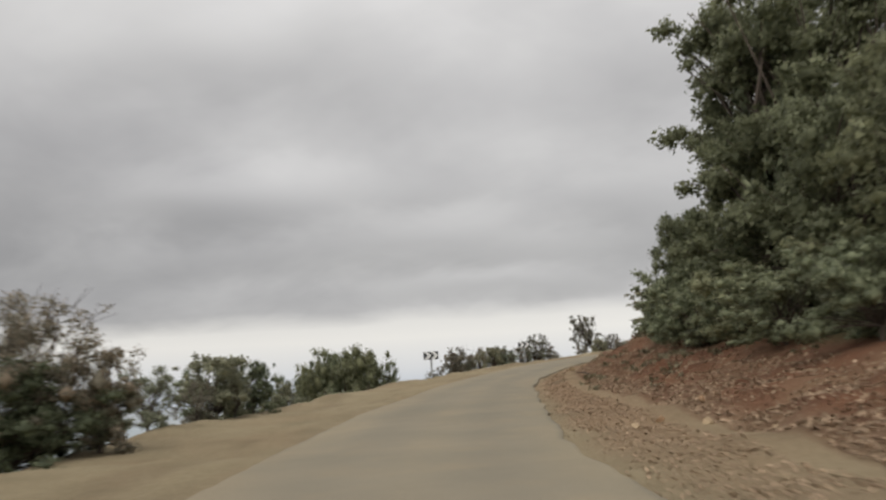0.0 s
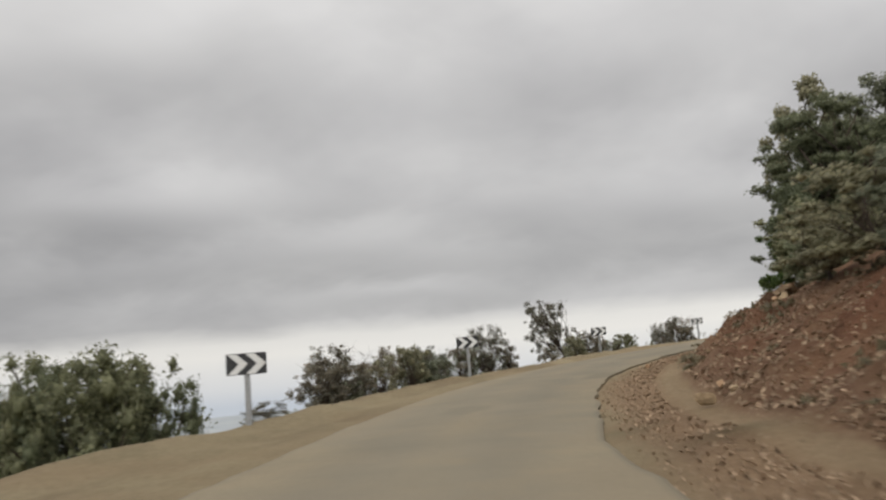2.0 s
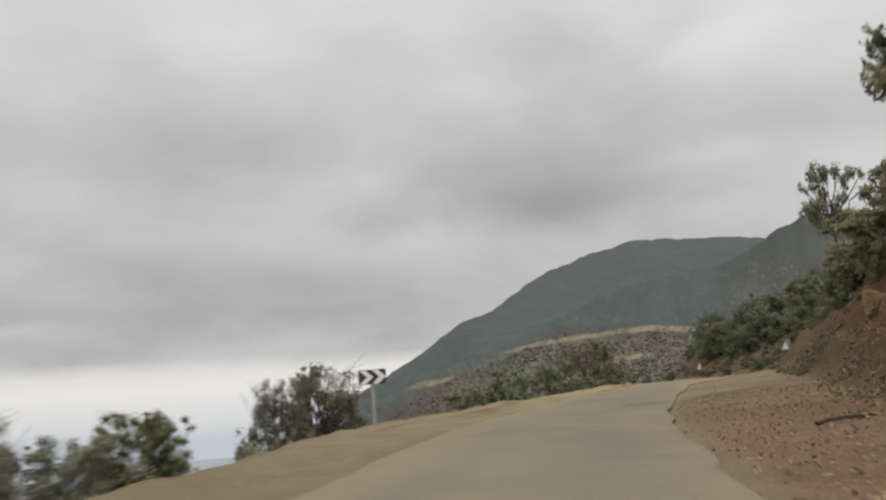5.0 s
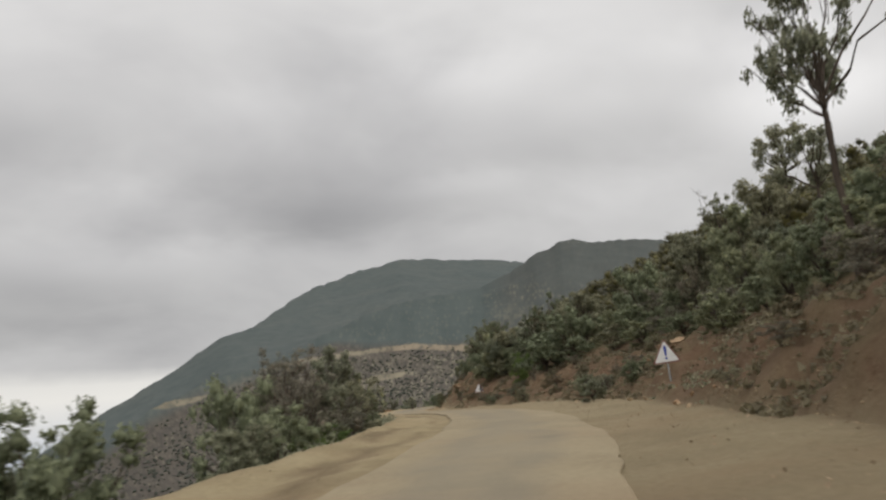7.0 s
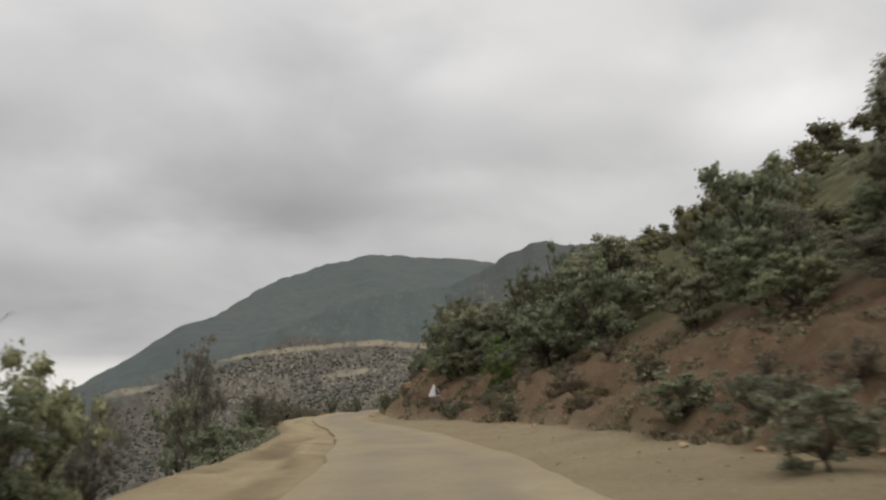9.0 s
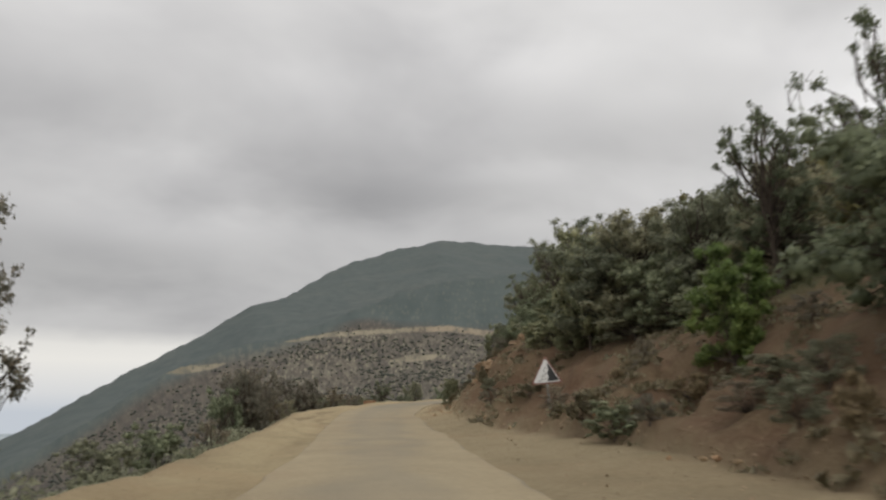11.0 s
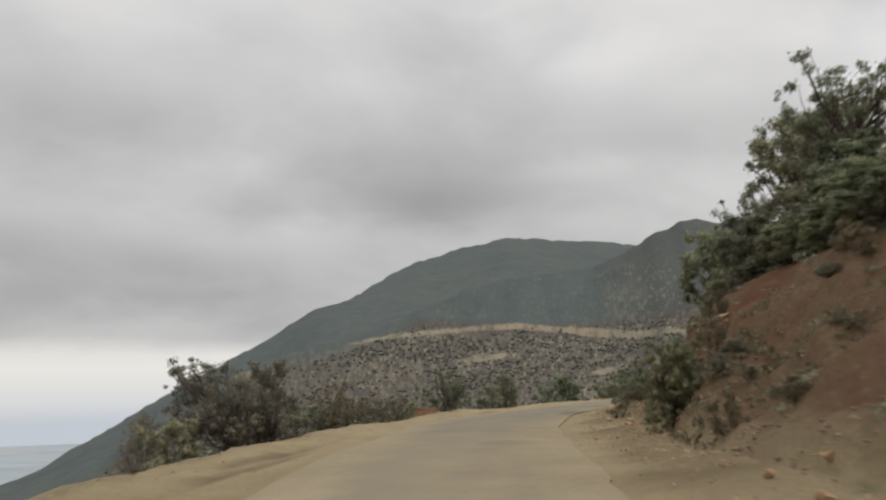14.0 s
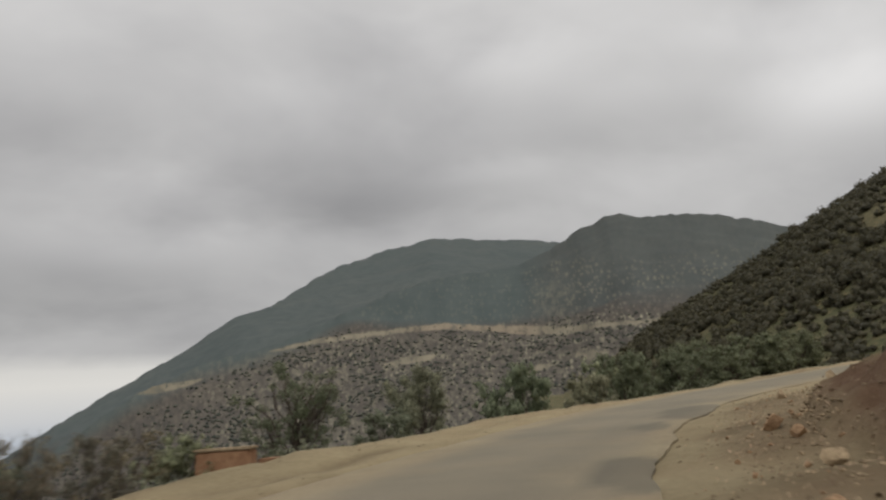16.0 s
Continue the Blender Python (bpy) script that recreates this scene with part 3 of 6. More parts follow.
def build_road():
    s = np.arange(-44, 342, 0.3)
    right = along(R_PAVED, s) + edge_wave(s, 2)
    left = along(L_PAVED, s) + 0.8 * edge_wave(s, 7)
    f = np.concatenate([[0, 0.010, 0.028], np.linspace(0.0625, 0.9375, 15), [0.972, 0.990, 1]])
    u = left[:, None] + (right - left)[:, None] * f
    ss = np.repeat(s[:, None], len(f), 1)
    z = 0.012 * rough(ss, u, 3.0, 3, 4) + 0.03 * np.sin(np.pi * f)
    z[:, 0] -= 0.02
    z[:, -1] -= 0.01
    u = np.concatenate([u[:, :1] - 0.03, u, u[:, -1:] + 0.02], 1)
    ss = np.repeat(s[:, None], u.shape[1], 1)
    z = np.concatenate([z[:, :1] - 0.16, z, z[:, -1:] - 0.2], 1)
    p, r = line_at(ss)
    xyz = np.stack([p[..., 0] + r[..., 0] * u, p[..., 1] + r[..., 1] * u, p[..., 2] + z], -1)
    me = mesh_of("road", xyz.reshape(-1, 3), grid_faces(*u.shape), M_ASPHALT, False)
    tar_and_shade, dust = np.zeros(u.shape), np.zeros(u.shape)
    for s1, u1, a, b, k in TAR_PATCHES:
        d = np.hypot((ss - s1) / a, (u - u1) / b) + 0.5 * rough(ss, u, 1.2, 3, 17)
        tar_and_shade = np.maximum(tar_and_shade, k * smooth(1.05, 0.8, d))
    wide = (right - left)[:, None]
    f2 = (u - left[:, None]) / wide
    drift = rough(ss, u, 4.0, 4, 27)
    dust = np.clip(smooth(0.34, 0.02, f2 + 0.35 * drift) * (0.5 + 0.6 * smooth(95, 112, ss)) + smooth(0.78 - 0.14 * smooth(100, 115, ss), 1.0 - 0.1 * smooth(100, 115, ss), f2 - 0.3 * drift) * (0.4 + 0.65 * smooth(100, 115, ss)) + (0.1 + 0.15 * smooth(100, 115, ss)) * smooth(0.1, 0.4, drift) + 0.35 * smooth(100, 118, ss) * smooth(232, 220, ss), 0, 1.0)
    dust = np.clip(dust + 0.55 * np.exp(-((u - 0.5 - 0.35 * np.sin(ss / 9)) / 0.28) ** 2) * smooth(196, 206, ss) * (0.7 + 0.9 * drift) + 0.3 * np.exp(-((f2 - 0.5 - 0.03 * np.sin(ss / 17)) / 0.07) ** 2) * (0.6 + drift), 0, 1.0)
    tar_and_shade = np.maximum(tar_and_shade, 0.12 * np.exp(-((f2 - 0.72) / 0.08) ** 2))
    tar_and_shade = np.maximum(tar_and_shade, 0.12 * np.exp(-((f2 - 0.28) / 0.08) ** 2))
    # the crumbled break along the edges: its dirt and the groove's shade, painted dark
    gap = smooth(-0.12, 0.16, rough(ss, ss * 0, 2.6, 4, 91))
    tar_and_shade = np.maximum(tar_and_shade, 0.42 * gap * smooth(0.022, 0.012, np.abs(f2 - 0.008)) * (0.5 + 0.5 * smooth(112, 98, ss)))
    tar_and_shade = np.maximum(tar_and_shade, 0.42 * gap * smooth(0.022, 0.012, np.abs(f2 - 0.992)) * np.maximum(smooth(108, 96, ss), np.maximum(0.45 * smooth(238, 246, ss), 1.3 * smooth(166, 174, ss) * smooth(216, 208, ss))))
    dust = dust * (1 - 0.65 * smooth(224, 238, ss) * smooth(0.10, 0.25, f2) * smooth(0.97, 0.85, f2))
    set_attr(me, "tar_and_shade", tar_and_shade)
    set_attr(me, "dust", dust * (1 - tar_and_shade))
    return tagged(new("road", me), "narrow worn asphalt lane with crumbled dusty edges", "road", kind="structure")


build_ground()
build_road()

# ---------------------------------------------------------------- distance
EYE_X, EYE_Y, EYE_Z = 85.0, 145.0, 8.0
# crests across the valley: bearing from north (degrees), rise (degrees), distance. A far ridge, and a nearer hill before it.
RIDGE = [(2, -6.5, 900), (13.3, -2.9, 1000), (17.1, -0.6, 1050), (20.8, 1.66, 1120), (25.2, 4.05, 1200), (27.4, 5.36, 1280), (29.9, 6.8, 1340), (31.8, 7.42, 1400),
         (34.7, 9.05, 1650), (36.2, 9.66, 1750), (38.4, 10.32, 1900), (42.0, 11.12, 2100), (44.4, 10.95, 2200), (47.7, 10.6, 2250), (50.6, 10.2, 2250), (56, 9.0, 2250), (65, 8.0, 2200), (112, 4.0, 2200)]
HILL = [(2, -7.5, 620), (14, -4.2, 660), (20, -0.5, 700), (24, 2.2, 740), (27.5, 3.75, 780), (30.3, 4.4, 840), (32.8, 5.15, 920), (34.6, 5.8, 1000), (36.8, 6.75, 1080), (39.0, 7.52, 1150), (41.3, 8.25, 1230),
        (43.8, 8.55, 1300), (47.6, 8.85, 1400), (49.3, 9.5, 1450), (50.5, 10.15, 1480), (51.5, 10.8, 1500), (52.6, 11.1, 1500), (53.4, 11.45, 1500), (54.3, 11.55, 1500), (55.6, 11.2, 1500), (57.5, 11.15, 1500),
        (60.5, 10.6, 1500), (62.7, 10.0, 1500), (64.4, 9.34, 1500), (80, 8.0, 1500), (112, 6.0, 1500)]


def crest(table, az):
    a, e, r = np.array(table).T
    return np.interp(az, a, e), np.interp(az, a, r)


def slope_xyz(table, foot, az, q):
    """q runs from 0 at the valley to 1 at the crest and beyond."""
    el, rs = crest(table, az)
    zs = EYE_Z + rs * np.tan(np.radians(el)) + (0.0028 * value_noise(az / 1.3, az * 0, 3) + 0.0022 * value_noise(az / 0.35, az * 0, 8)) * rs * np.clip(q, 0, 1) ** 12
    r = foot + (rs - foot) * q
    x, y = EYE_X + r * np.sin(np.radians(az)), EYE_Y + r * np.cos(np.radians(az))
    up = np.minimum(q, 1)
    z = -88 + (zs + 88) * up - np.maximum(q - 1, 0) * 900
    fold = rough(x, y, 260.0, 4, 11) * 30 * np.sin(np.pi * np.clip(up, 0, 1)) ** 0.8
    return x, y, z + fold, r


def hill_material():
    """Low scrub, with pale bare ground between the bushes and on the terraces; the patches run down the slope."""
    n = Nodes("hill_scrub", 0.95, 0.05)
    lay = n.t.nodes.new("ShaderNodeAttribute")
    lay.attribute_name = "lay"
    n.c = lay.outputs["Vector"]
    scrub = n.ramp(n.noise(0.05, 5, 0.65), [(0.3, (0.053, 0.048, 0.043)), (0.5, (0.070, 0.061, 0.054)), (0.7, (0.092, 0.078, 0.065))])
    scrub = n.mix(0.4, scrub, n.ramp(n.noise(0.2, 5, 0.7), [(0.35, (0.047, 0.046, 0.042)), (0.65, (0.112, 0.099, 0.081))]))
    # higher up the scrub is denser, and haze is painted in as a bluer tone
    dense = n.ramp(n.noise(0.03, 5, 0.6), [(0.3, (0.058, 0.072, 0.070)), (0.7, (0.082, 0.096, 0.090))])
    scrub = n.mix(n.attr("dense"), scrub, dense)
    pale = n.ramp(n.noise(0.04, 4, 0.6), [(0.3, (0.175, 0.163, 0.120)), (0.7, (0.255, 0.232, 0.168))])
    fleck = n.math("MAXIMUM", n.cells(0.20, 0.44), n.cells(0.30, 0.42))
    clump = n.ramp(n.noise(0.022, 4, 0.6), [(0.36, (0.2, 0.2, 0.2)), (0.50, (1, 1, 1))])
    c = n.mix(n.math("MULTIPLY", n.math("MULTIPLY", fleck, clump), n.attr("flecks")), scrub, pale)
    open_ground = n.ramp(n.noise(0.14, 6, 0.75), [(0.46, (0, 0, 0)), (0.60, (1, 1, 1))])
    c = n.mix(n.math("MULTIPLY", n.math("MULTIPLY", open_ground, n.attr("bare")), 0.4), c, pale)
    patchy = n.ramp(n.noise(0.10, 4, 0.65), [(0.34, (0.35, 0.35, 0.35)), (0.48, (1, 1, 1))])
    field = n.ramp(n.noise(0.05, 4, 0.6), [(0.35, (0.145, 0.130, 0.096)), (0.65, (0.225, 0.198, 0.143))])
    # single bushes stand in the fields too
    field = n.mix(n.math("MULTIPLY", n.cells(0.24, 0.40), 0.8), field, (0.075, 0.075, 0.062))
    c = n.mix(n.math("MULTIPLY", n.attr("field"), patchy), c, field)
    return n.color(n.mix(n.math("MULTIPLY", n.attr("field_red"), patchy), c, (0.235, 0.170, 0.122)))


def field_mask(A, el, rows):
    """How far a place lies inside a strip: rows of bearing, upper and lower edge."""
    a, top, low = np.array(rows).T
    t, b = np.interp(A, a, top), np.interp(A, a, low)
    wob = 0.16 * value_noise(A / 0.5, A * 0, 23) + 0.10 * value_noise(A / 0.17, A * 0, 24)
    return smooth(0.05, -0.03, np.abs(el - (t + b) / 2 - wob * 0.4) - (t - b) / 2 * (1 + wob)) * (A > a[0]) * (A < a[-1])


TERRACE = [(31.8, 4.49, 4.45), (32.6, 4.68, 4.49), (34.6, 5.04, 4.77), (38.2, 5.29, 5.03), (40.4, 5.41, 5.13), (42.6, 5.48, 5.15), (45.4, 5.14, 4.81), (47.5, 5.04, 4.44), (49.9, 4.75, 4.25), (52.3, 4.72, 4.49), (55.7, 4.72, 4.47), (61, 4.76, 4.54)]
FIELDS = [[(38.5, 3.25, 3.15), (39.6, 3.45, 3.12), (41.3, 3.62, 3.25), (41.9, 3.6, 3.5)], [(47.0, 2.3, 2.2), (47.8, 2.55, 2.1), (48.8, 2.55, 2.4)], [(23.5, 2.55, 2.45), (25.4, 2.85, 2.35), (27.2, 3.0, 2.7), (28.0, 3.05, 2.98)], [(50.2, 3.0, 2.85), (51.0, 3.1, 2.6), (52.2, 3.0, 2.9)]]


def build_ridge():
    az, q = np.arange(2, 112, 0.25), np.concatenate([np.linspace(0.3, 1, 60), [1.08, 1.3, 1.6]])
    A, Q = np.meshgrid(az, q, indexing="ij")
    x, y, z, r = slope_xyz(RIDGE, 500, A, Q)
    n = Nodes("hazed_ridge_scrub", 0.95, 0.05)
    # the distance haze is mixed into these blue-green tones
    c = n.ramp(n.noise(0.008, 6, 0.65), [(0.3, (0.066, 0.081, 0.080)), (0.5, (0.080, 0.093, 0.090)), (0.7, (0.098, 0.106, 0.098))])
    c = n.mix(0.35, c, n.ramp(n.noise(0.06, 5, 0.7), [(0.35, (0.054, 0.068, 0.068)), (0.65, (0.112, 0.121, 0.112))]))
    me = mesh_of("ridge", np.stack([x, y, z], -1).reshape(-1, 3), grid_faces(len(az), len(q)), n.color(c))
    return tagged(new("backdrop_ridge", me), "smooth wooded ridge far across the valley, blue-green with painted haze", "mountain", kind="structure")


def build_hill():
    az = np.concatenate([np.arange(2, 23, 0.5), np.arange(23, 63, 0.13), np.arange(63, 112, 0.7)])
    q = np.concatenate([np.linspace(0, 0.3, 24)[:-1], np.linspace(0.3, 1, 150), [1.08, 1.3, 1.6]])
    A, Q = np.meshgrid(az, q, indexing="ij")
    x, y, z, r = slope_xyz(HILL, 280, A, Q)
    el = np.degrees(np.arctan2(z - EYE_Z, r))
    top, _ = crest(HILL, A)
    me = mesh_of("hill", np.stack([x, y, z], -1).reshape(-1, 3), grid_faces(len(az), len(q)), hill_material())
    lay = me.attributes.new("lay", "FLOAT_VECTOR", "POINT")
    lay.data.foreach_set("vector", np.stack([A * 17, el * 13, A * 0], -1).astype(np.float32).ravel())
    wild = rough(x, y, 130.0, 3, 31)
    band = field_mask(A, el, TERRACE)
    fields = band.copy()
    for rows in FIELDS:
        fields = np.maximum(fields, field_mask(A, el, rows))
    under = smooth(5.4, 5.0, el)
    # dense also weights the painted haze: the upper slope, and the crest on the left
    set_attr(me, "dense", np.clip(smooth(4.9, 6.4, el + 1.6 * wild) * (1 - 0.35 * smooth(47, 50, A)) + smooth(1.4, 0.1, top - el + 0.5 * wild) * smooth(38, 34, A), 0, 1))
    set_attr(me, "flecks", np.clip(0.16 * smooth(9.6, 8.0, el + 1.5 * wild) + 0.60 * under + 0.26 * smooth(47, 50, A) * smooth(9.6, 7.6, el + 1.2 * wild), 0, 1.0) * (0.45 + 0.55 * smooth(24, 33, A)) * (1 - smooth(1.6, 0.4, top - el) * smooth(38, 34, A)))
    set_attr(me, "bare", np.clip(smooth(5.6, 3.6, el + 1.4 * wild), 0, 1) * (0.3 + 0.7 * smooth(24, 34, A)) + 0.8 * smooth(1.6, 0.3, np.abs(A - 49.6) + 0.9 * wild) * smooth(8.4, 6.6, el) * smooth(4.6, 5.0, el))
    set_attr(me, "field", fields)
    set_attr(me, "field_red", 0.3 * band * smooth(39, 42, A) * smooth(49.5, 47, A))
    return tagged(new("backdrop_hill", me), "grey-brown scrub hill with pale terraced fields across the valley", "hill", kind="structure")


def clod(seed):
    """A far bush of eight faces."""
    rnd = random.Random(seed)
    v = np.array([(1, 0, 0), (0, 1, 0), (-1, 0, 0), (0, -1, 0), (0, 0, 1), (0, 0, -1)], float)
    v *= np.array([[rnd.uniform(0.7, 1.25)] for _ in v])
    return v, np.array([(0, 1, 4), (1, 2, 4), (2, 3, 4), (3, 0, 4), (1, 0, 5), (2, 1, 5), (3, 2, 5), (0, 3, 5)])


def scatter_mesh(name, shapes, places, sizes, material, rng, flat=0.75):
    vs, fs, base = [], [], 0
    for p, sz in zip(places, sizes):
        v, f = shapes[rng.integers(len(shapes))]
        a = rng.uniform(0, 6.283)
        rot = np.array([[math.cos(a), -math.sin(a), 0], [math.sin(a), math.cos(a), 0], [0, 0, flat]])
        vs.append(v @ rot.T * sz + p)
        fs.append(f + base)
        base += len(v)
    return mesh_of(name, np.concatenate(vs), np.concatenate(fs), material, False)


def build_hill_scrub():
    rng = np.random.default_rng(5)
    az, q = rng.uniform(14, 64, 90000), rng.uniform(0.03, 0.9, 90000)
    x, y, z, r = slope_xyz(HILL, 280, az, q)
    el = np.degrees(np.arctan2(z - EYE_Z, r))
    keep = rng.uniform(0, 1, len(az)) / (0.35 + 0.65 * smooth(22, 36, az)) < np.clip(0.8 - 0.9 * np.maximum(el - 4.7, 0), 0, 0.8) * np.clip(0.8 + 1.5 * rough(x, y, 45.0, 4, 41), 0.22, 1)
    for rows in [TERRACE] + FIELDS:
        keep &= (field_mask(az, el, rows) < 0.3) | (rng.uniform(0, 1, len(az)) < 0.12)
    pts = np.stack([x, y, z + 0.5], -1)[keep][:8000]
    size = rng.uniform(0.6, 1.6, len(pts)) ** 1.5 * (0.6 + r[keep][:8000] / 1700)
    n = Nodes("far_scrub", 0.95, 0.05)
    m = n.color(n.ramp(n.island(), [(0.0, (0.046, 0.051, 0.044)), (0.6, (0.064, 0.068, 0.055)), (1.0, (0.092, 0.092, 0.072))]))
    me = scatter_mesh("hill_bushes", [clod(i) for i in range(5)], pts, size, m, rng)
    return tagged(new("hill_bushes", me), "countless low grey-green bushes dotted over the far hill", "bushes", kind="stuff")


def build_valley():
    """The plain far below, out to the horizon; its colour carries the haze."""
    n = Nodes("hazed_plain", 0.95, 0.05)
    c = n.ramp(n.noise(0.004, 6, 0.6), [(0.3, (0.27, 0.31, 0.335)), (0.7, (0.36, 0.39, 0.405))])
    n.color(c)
    r = np.concatenate([[0.0], np.geomspace(60, 4600, 30)])
    a = np.radians(np.arange(0, 361, 5))
    R, A = np.meshgrid(r, a, indexing="ij")
    x, y = 85 + R * np.sin(A), 145 + R * np.cos(A)
    z = -90 + 4 * rough(x, y, 400.0, 3, 51)
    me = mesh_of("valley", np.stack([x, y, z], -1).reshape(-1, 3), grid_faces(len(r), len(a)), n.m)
    return tagged(new("ground_valley", me), "plain far below the road, blue-grey with painted haze", "plain", kind="structure")


HX, HY, HZ = 119.5, 186.0, 9.3
SPUR = [(50, 0.6), (56.8, 4.9), (59.6, 6.3), (62.5, 7.7), (65.1, 9.4), (67.2, 10.3), (70.8, 12.0), (80, 14.5), (100, 16)]


def spur_xyz(az, q):
    a, e = np.array(SPUR).T
    el = np.interp(az, a, e)
    rs = 300.0
    zs = HZ + rs * np.tan(np.radians(el))
    r = 135 + (rs - 135) * q
    x, y = HX + r * np.sin(np.radians(az)), HY + r * np.cos(np.radians(az))
    up = np.minimum(q, 1)
    z0 = np.interp(az, [50, 58, 70, 90], [-25, 4, 14, 18])
    z = z0 + (zs - z0) * up - np.maximum(q - 1, 0) * 160 + rough(x, y, 30.0, 4, 61) * 4 * np.sin(np.pi * np.clip(up, 0, 1))
    return x, y, z


def build_spur():
    az, q = np.arange(48, 104, 0.5), np.concatenate([np.linspace(-0.25, 1, 60), [1.1, 1.5]])
    A, Q = np.meshgrid(az, q, indexing="ij")
    x, y, z = spur_xyz(A, Q)
    me = mesh_of("spur", np.stack([x, y, z], -1).reshape(-1, 3), grid_faces(len(az), len(q)), M_EARTH)
    set_attr(me, "red", np.full(A.size, 0.4))
    set_attr(me, "scrub", np.clip(0.95 + 0.5 * rough(x, y, 20.0, 3, 71), 0, 1))
    set_attr(me, "litter", np.zeros(A.size))
    return tagged(new("ground_spur", me), "scrub-covered hillside that rises beyond the bend", "hillside", kind="structure")


def build_far_hills():
    """A low range on the plain's far side, paled by haze put into its colour."""
    rows = np.array([(-60, -1.2), (-40, -0.9), (-20, -0.75), (-8, -0.6), (-3.8, -0.48), (-2.3, -0.42), (-0.8, -0.75), (5, -1.05), (14, -1.3)])
    az, q = np.arange(-60, 14, 0.5), np.linspace(0, 1.3, 14)
    A, Q = np.meshgrid(az, q, indexing="ij")
    rise = np.interp(A, rows[:, 0], rows[:, 1]) + 0.08 * value_noise(A / 2.3, A * 0, 5)
    R = 3300 + 800 * Q
    top = EYE_Z + 4100 * np.tan(np.radians(rise))
    z = -95 + (top + 95) * np.minimum(Q, 1) ** 0.7 - np.maximum(Q - 1, 0) * 120
    n = Nodes("hazed_range", 0.95, 0.05)
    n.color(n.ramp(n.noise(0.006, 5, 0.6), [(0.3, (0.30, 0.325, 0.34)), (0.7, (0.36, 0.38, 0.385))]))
    me = mesh_of("far_hills", np.stack([EYE_X + R * np.sin(np.radians(A)), EYE_Y + R * np.cos(np.radians(A)), z], -1).reshape(-1, 3), grid_faces(len(az), len(q)), n.m)
    return tagged(new("backdrop_far_hills", me), "low hills on the horizon, pale blue-grey with painted haze", "hills", kind="structure")


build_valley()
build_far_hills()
build_ridge()
build_hill()
build_hill_scrub()
build_spur()

# ---------------------------------------------------------------- plants


def tube(points, radii, sides=6):
    """A tapered, bent limb: vertices and faces."""
    vs, fs = [], []
    pts = [Vector(p) for p in points]
    for i, p in enumerate(pts):
        d = (pts[min(i + 1, len(pts) - 1)] - pts[max(i - 1, 0)]).normalized()
        a = d.orthogonal().normalized()
        b = d.cross(a)
        for k in range(sides):
            t = 2 * math.pi * k / sides
            vs.append(tuple(p + (a * math.cos(t) + b * math.sin(t)) * radii[i]))
    for i in range(len(pts) - 1):
        for k in range(sides):
            a, b = i * sides + k, i * sides + (k + 1) % sides
            fs.append((a, b, b + sides, a + sides))
    fs.append(tuple(range((len(pts) - 1) * sides, len(pts) * sides)))
    return vs, fs


def joined(pieces):
    vs, fs = [], []
    for v, f in pieces:
        base = len(vs)
        vs += v
        fs += [tuple(i + base for i in g) for g in f]
    return vs, fs


def limb(rng, a, b, r0, r1, bend=0.12, n=5, sides=5):
    a, b = Vector(a), Vector(b)
    pts, rad = [], []
    for i in range(n):
        f = i / (n - 1)
        w = bend * (b - a).length * math.sin(math.pi * f)
        pts.append(a.lerp(b, f) + Vector((rng.uniform(-w, w), rng.uniform(-w, w), 0.3 * w)))
        rad.append(r0 + (r1 - r0) * f)
    return tube(pts, rad, sides)


def leaf_blades(rng, centres, normals, size, droop=0.0):
    """Small pointed leaves, one three-cornered blade each; and the way that each one's clump faces."""
    n = len(centres)
    d = normals * 0.5 + rng.normal(0, 0.8, (n, 3))
    d[:, 2] -= droop
    d /= np.linalg.norm(d, axis=1, keepdims=True)
    w = np.cross(d, rng.normal(0, 1, (n, 3)))
    w /= np.linalg.norm(w, axis=1, keepdims=True) + 1e-9
    # the upper side of a leaf faces out of its clump
    turned = (np.cross(w, d) * normals).sum(1) < 0
    w[turned] *= -1
    L = (size * rng.uniform(0.6, 1.4, n))[:, None]
    W = L * rng.uniform(0.26, 0.46, n)[:, None]
    v = np.stack([centres - d * L * 0.45 - w * W, centres - d * L * 0.45 + w * W, centres + d * L * 0.55], 1)
    face = normals + rng.normal(0, 0.30, (n, 3)) + np.array([0, 0, 0.3])
    face /= np.linalg.norm(face, axis=1, keepdims=True) + 1e-9
    return v.reshape(-1, 3), np.arange(n * 3).reshape(n, 3), np.repeat(face, 3, 0)


def leaf_mesh(name, v, f, face, material):
    """Leaves are lit clump by clump: each corner takes the way its clump faces."""
    me = mesh_of(name, v, f, material)
    me.normals_split_custom_set_from_vertices(face.tolist())
    return me


def clump_cores(rng, lumps, share):
    """The leafy inside of each clump, where single leaves are lost: a small uneven mass."""
    vs, fs, ns, base = [], [], [], 0
    for x, y, z, r, flat in lumps:
        v, f = clod(int(rng.integers(1e6)))
        spin = rng.uniform(0, 6.283)
        turn = np.array([[math.cos(spin), -math.sin(spin), 0], [math.sin(spin), math.cos(spin), 0], [0, 0, flat]])
        v = v @ turn.T
        vs.append(v * r * share + (x, y, z))
        ns.append(v / (np.linalg.norm(v, axis=1, keepdims=True) + 1e-9))
        fs.append(f + base)
        base += len(v)
    return np.concatenate(vs), np.concatenate(fs), np.concatenate(ns)


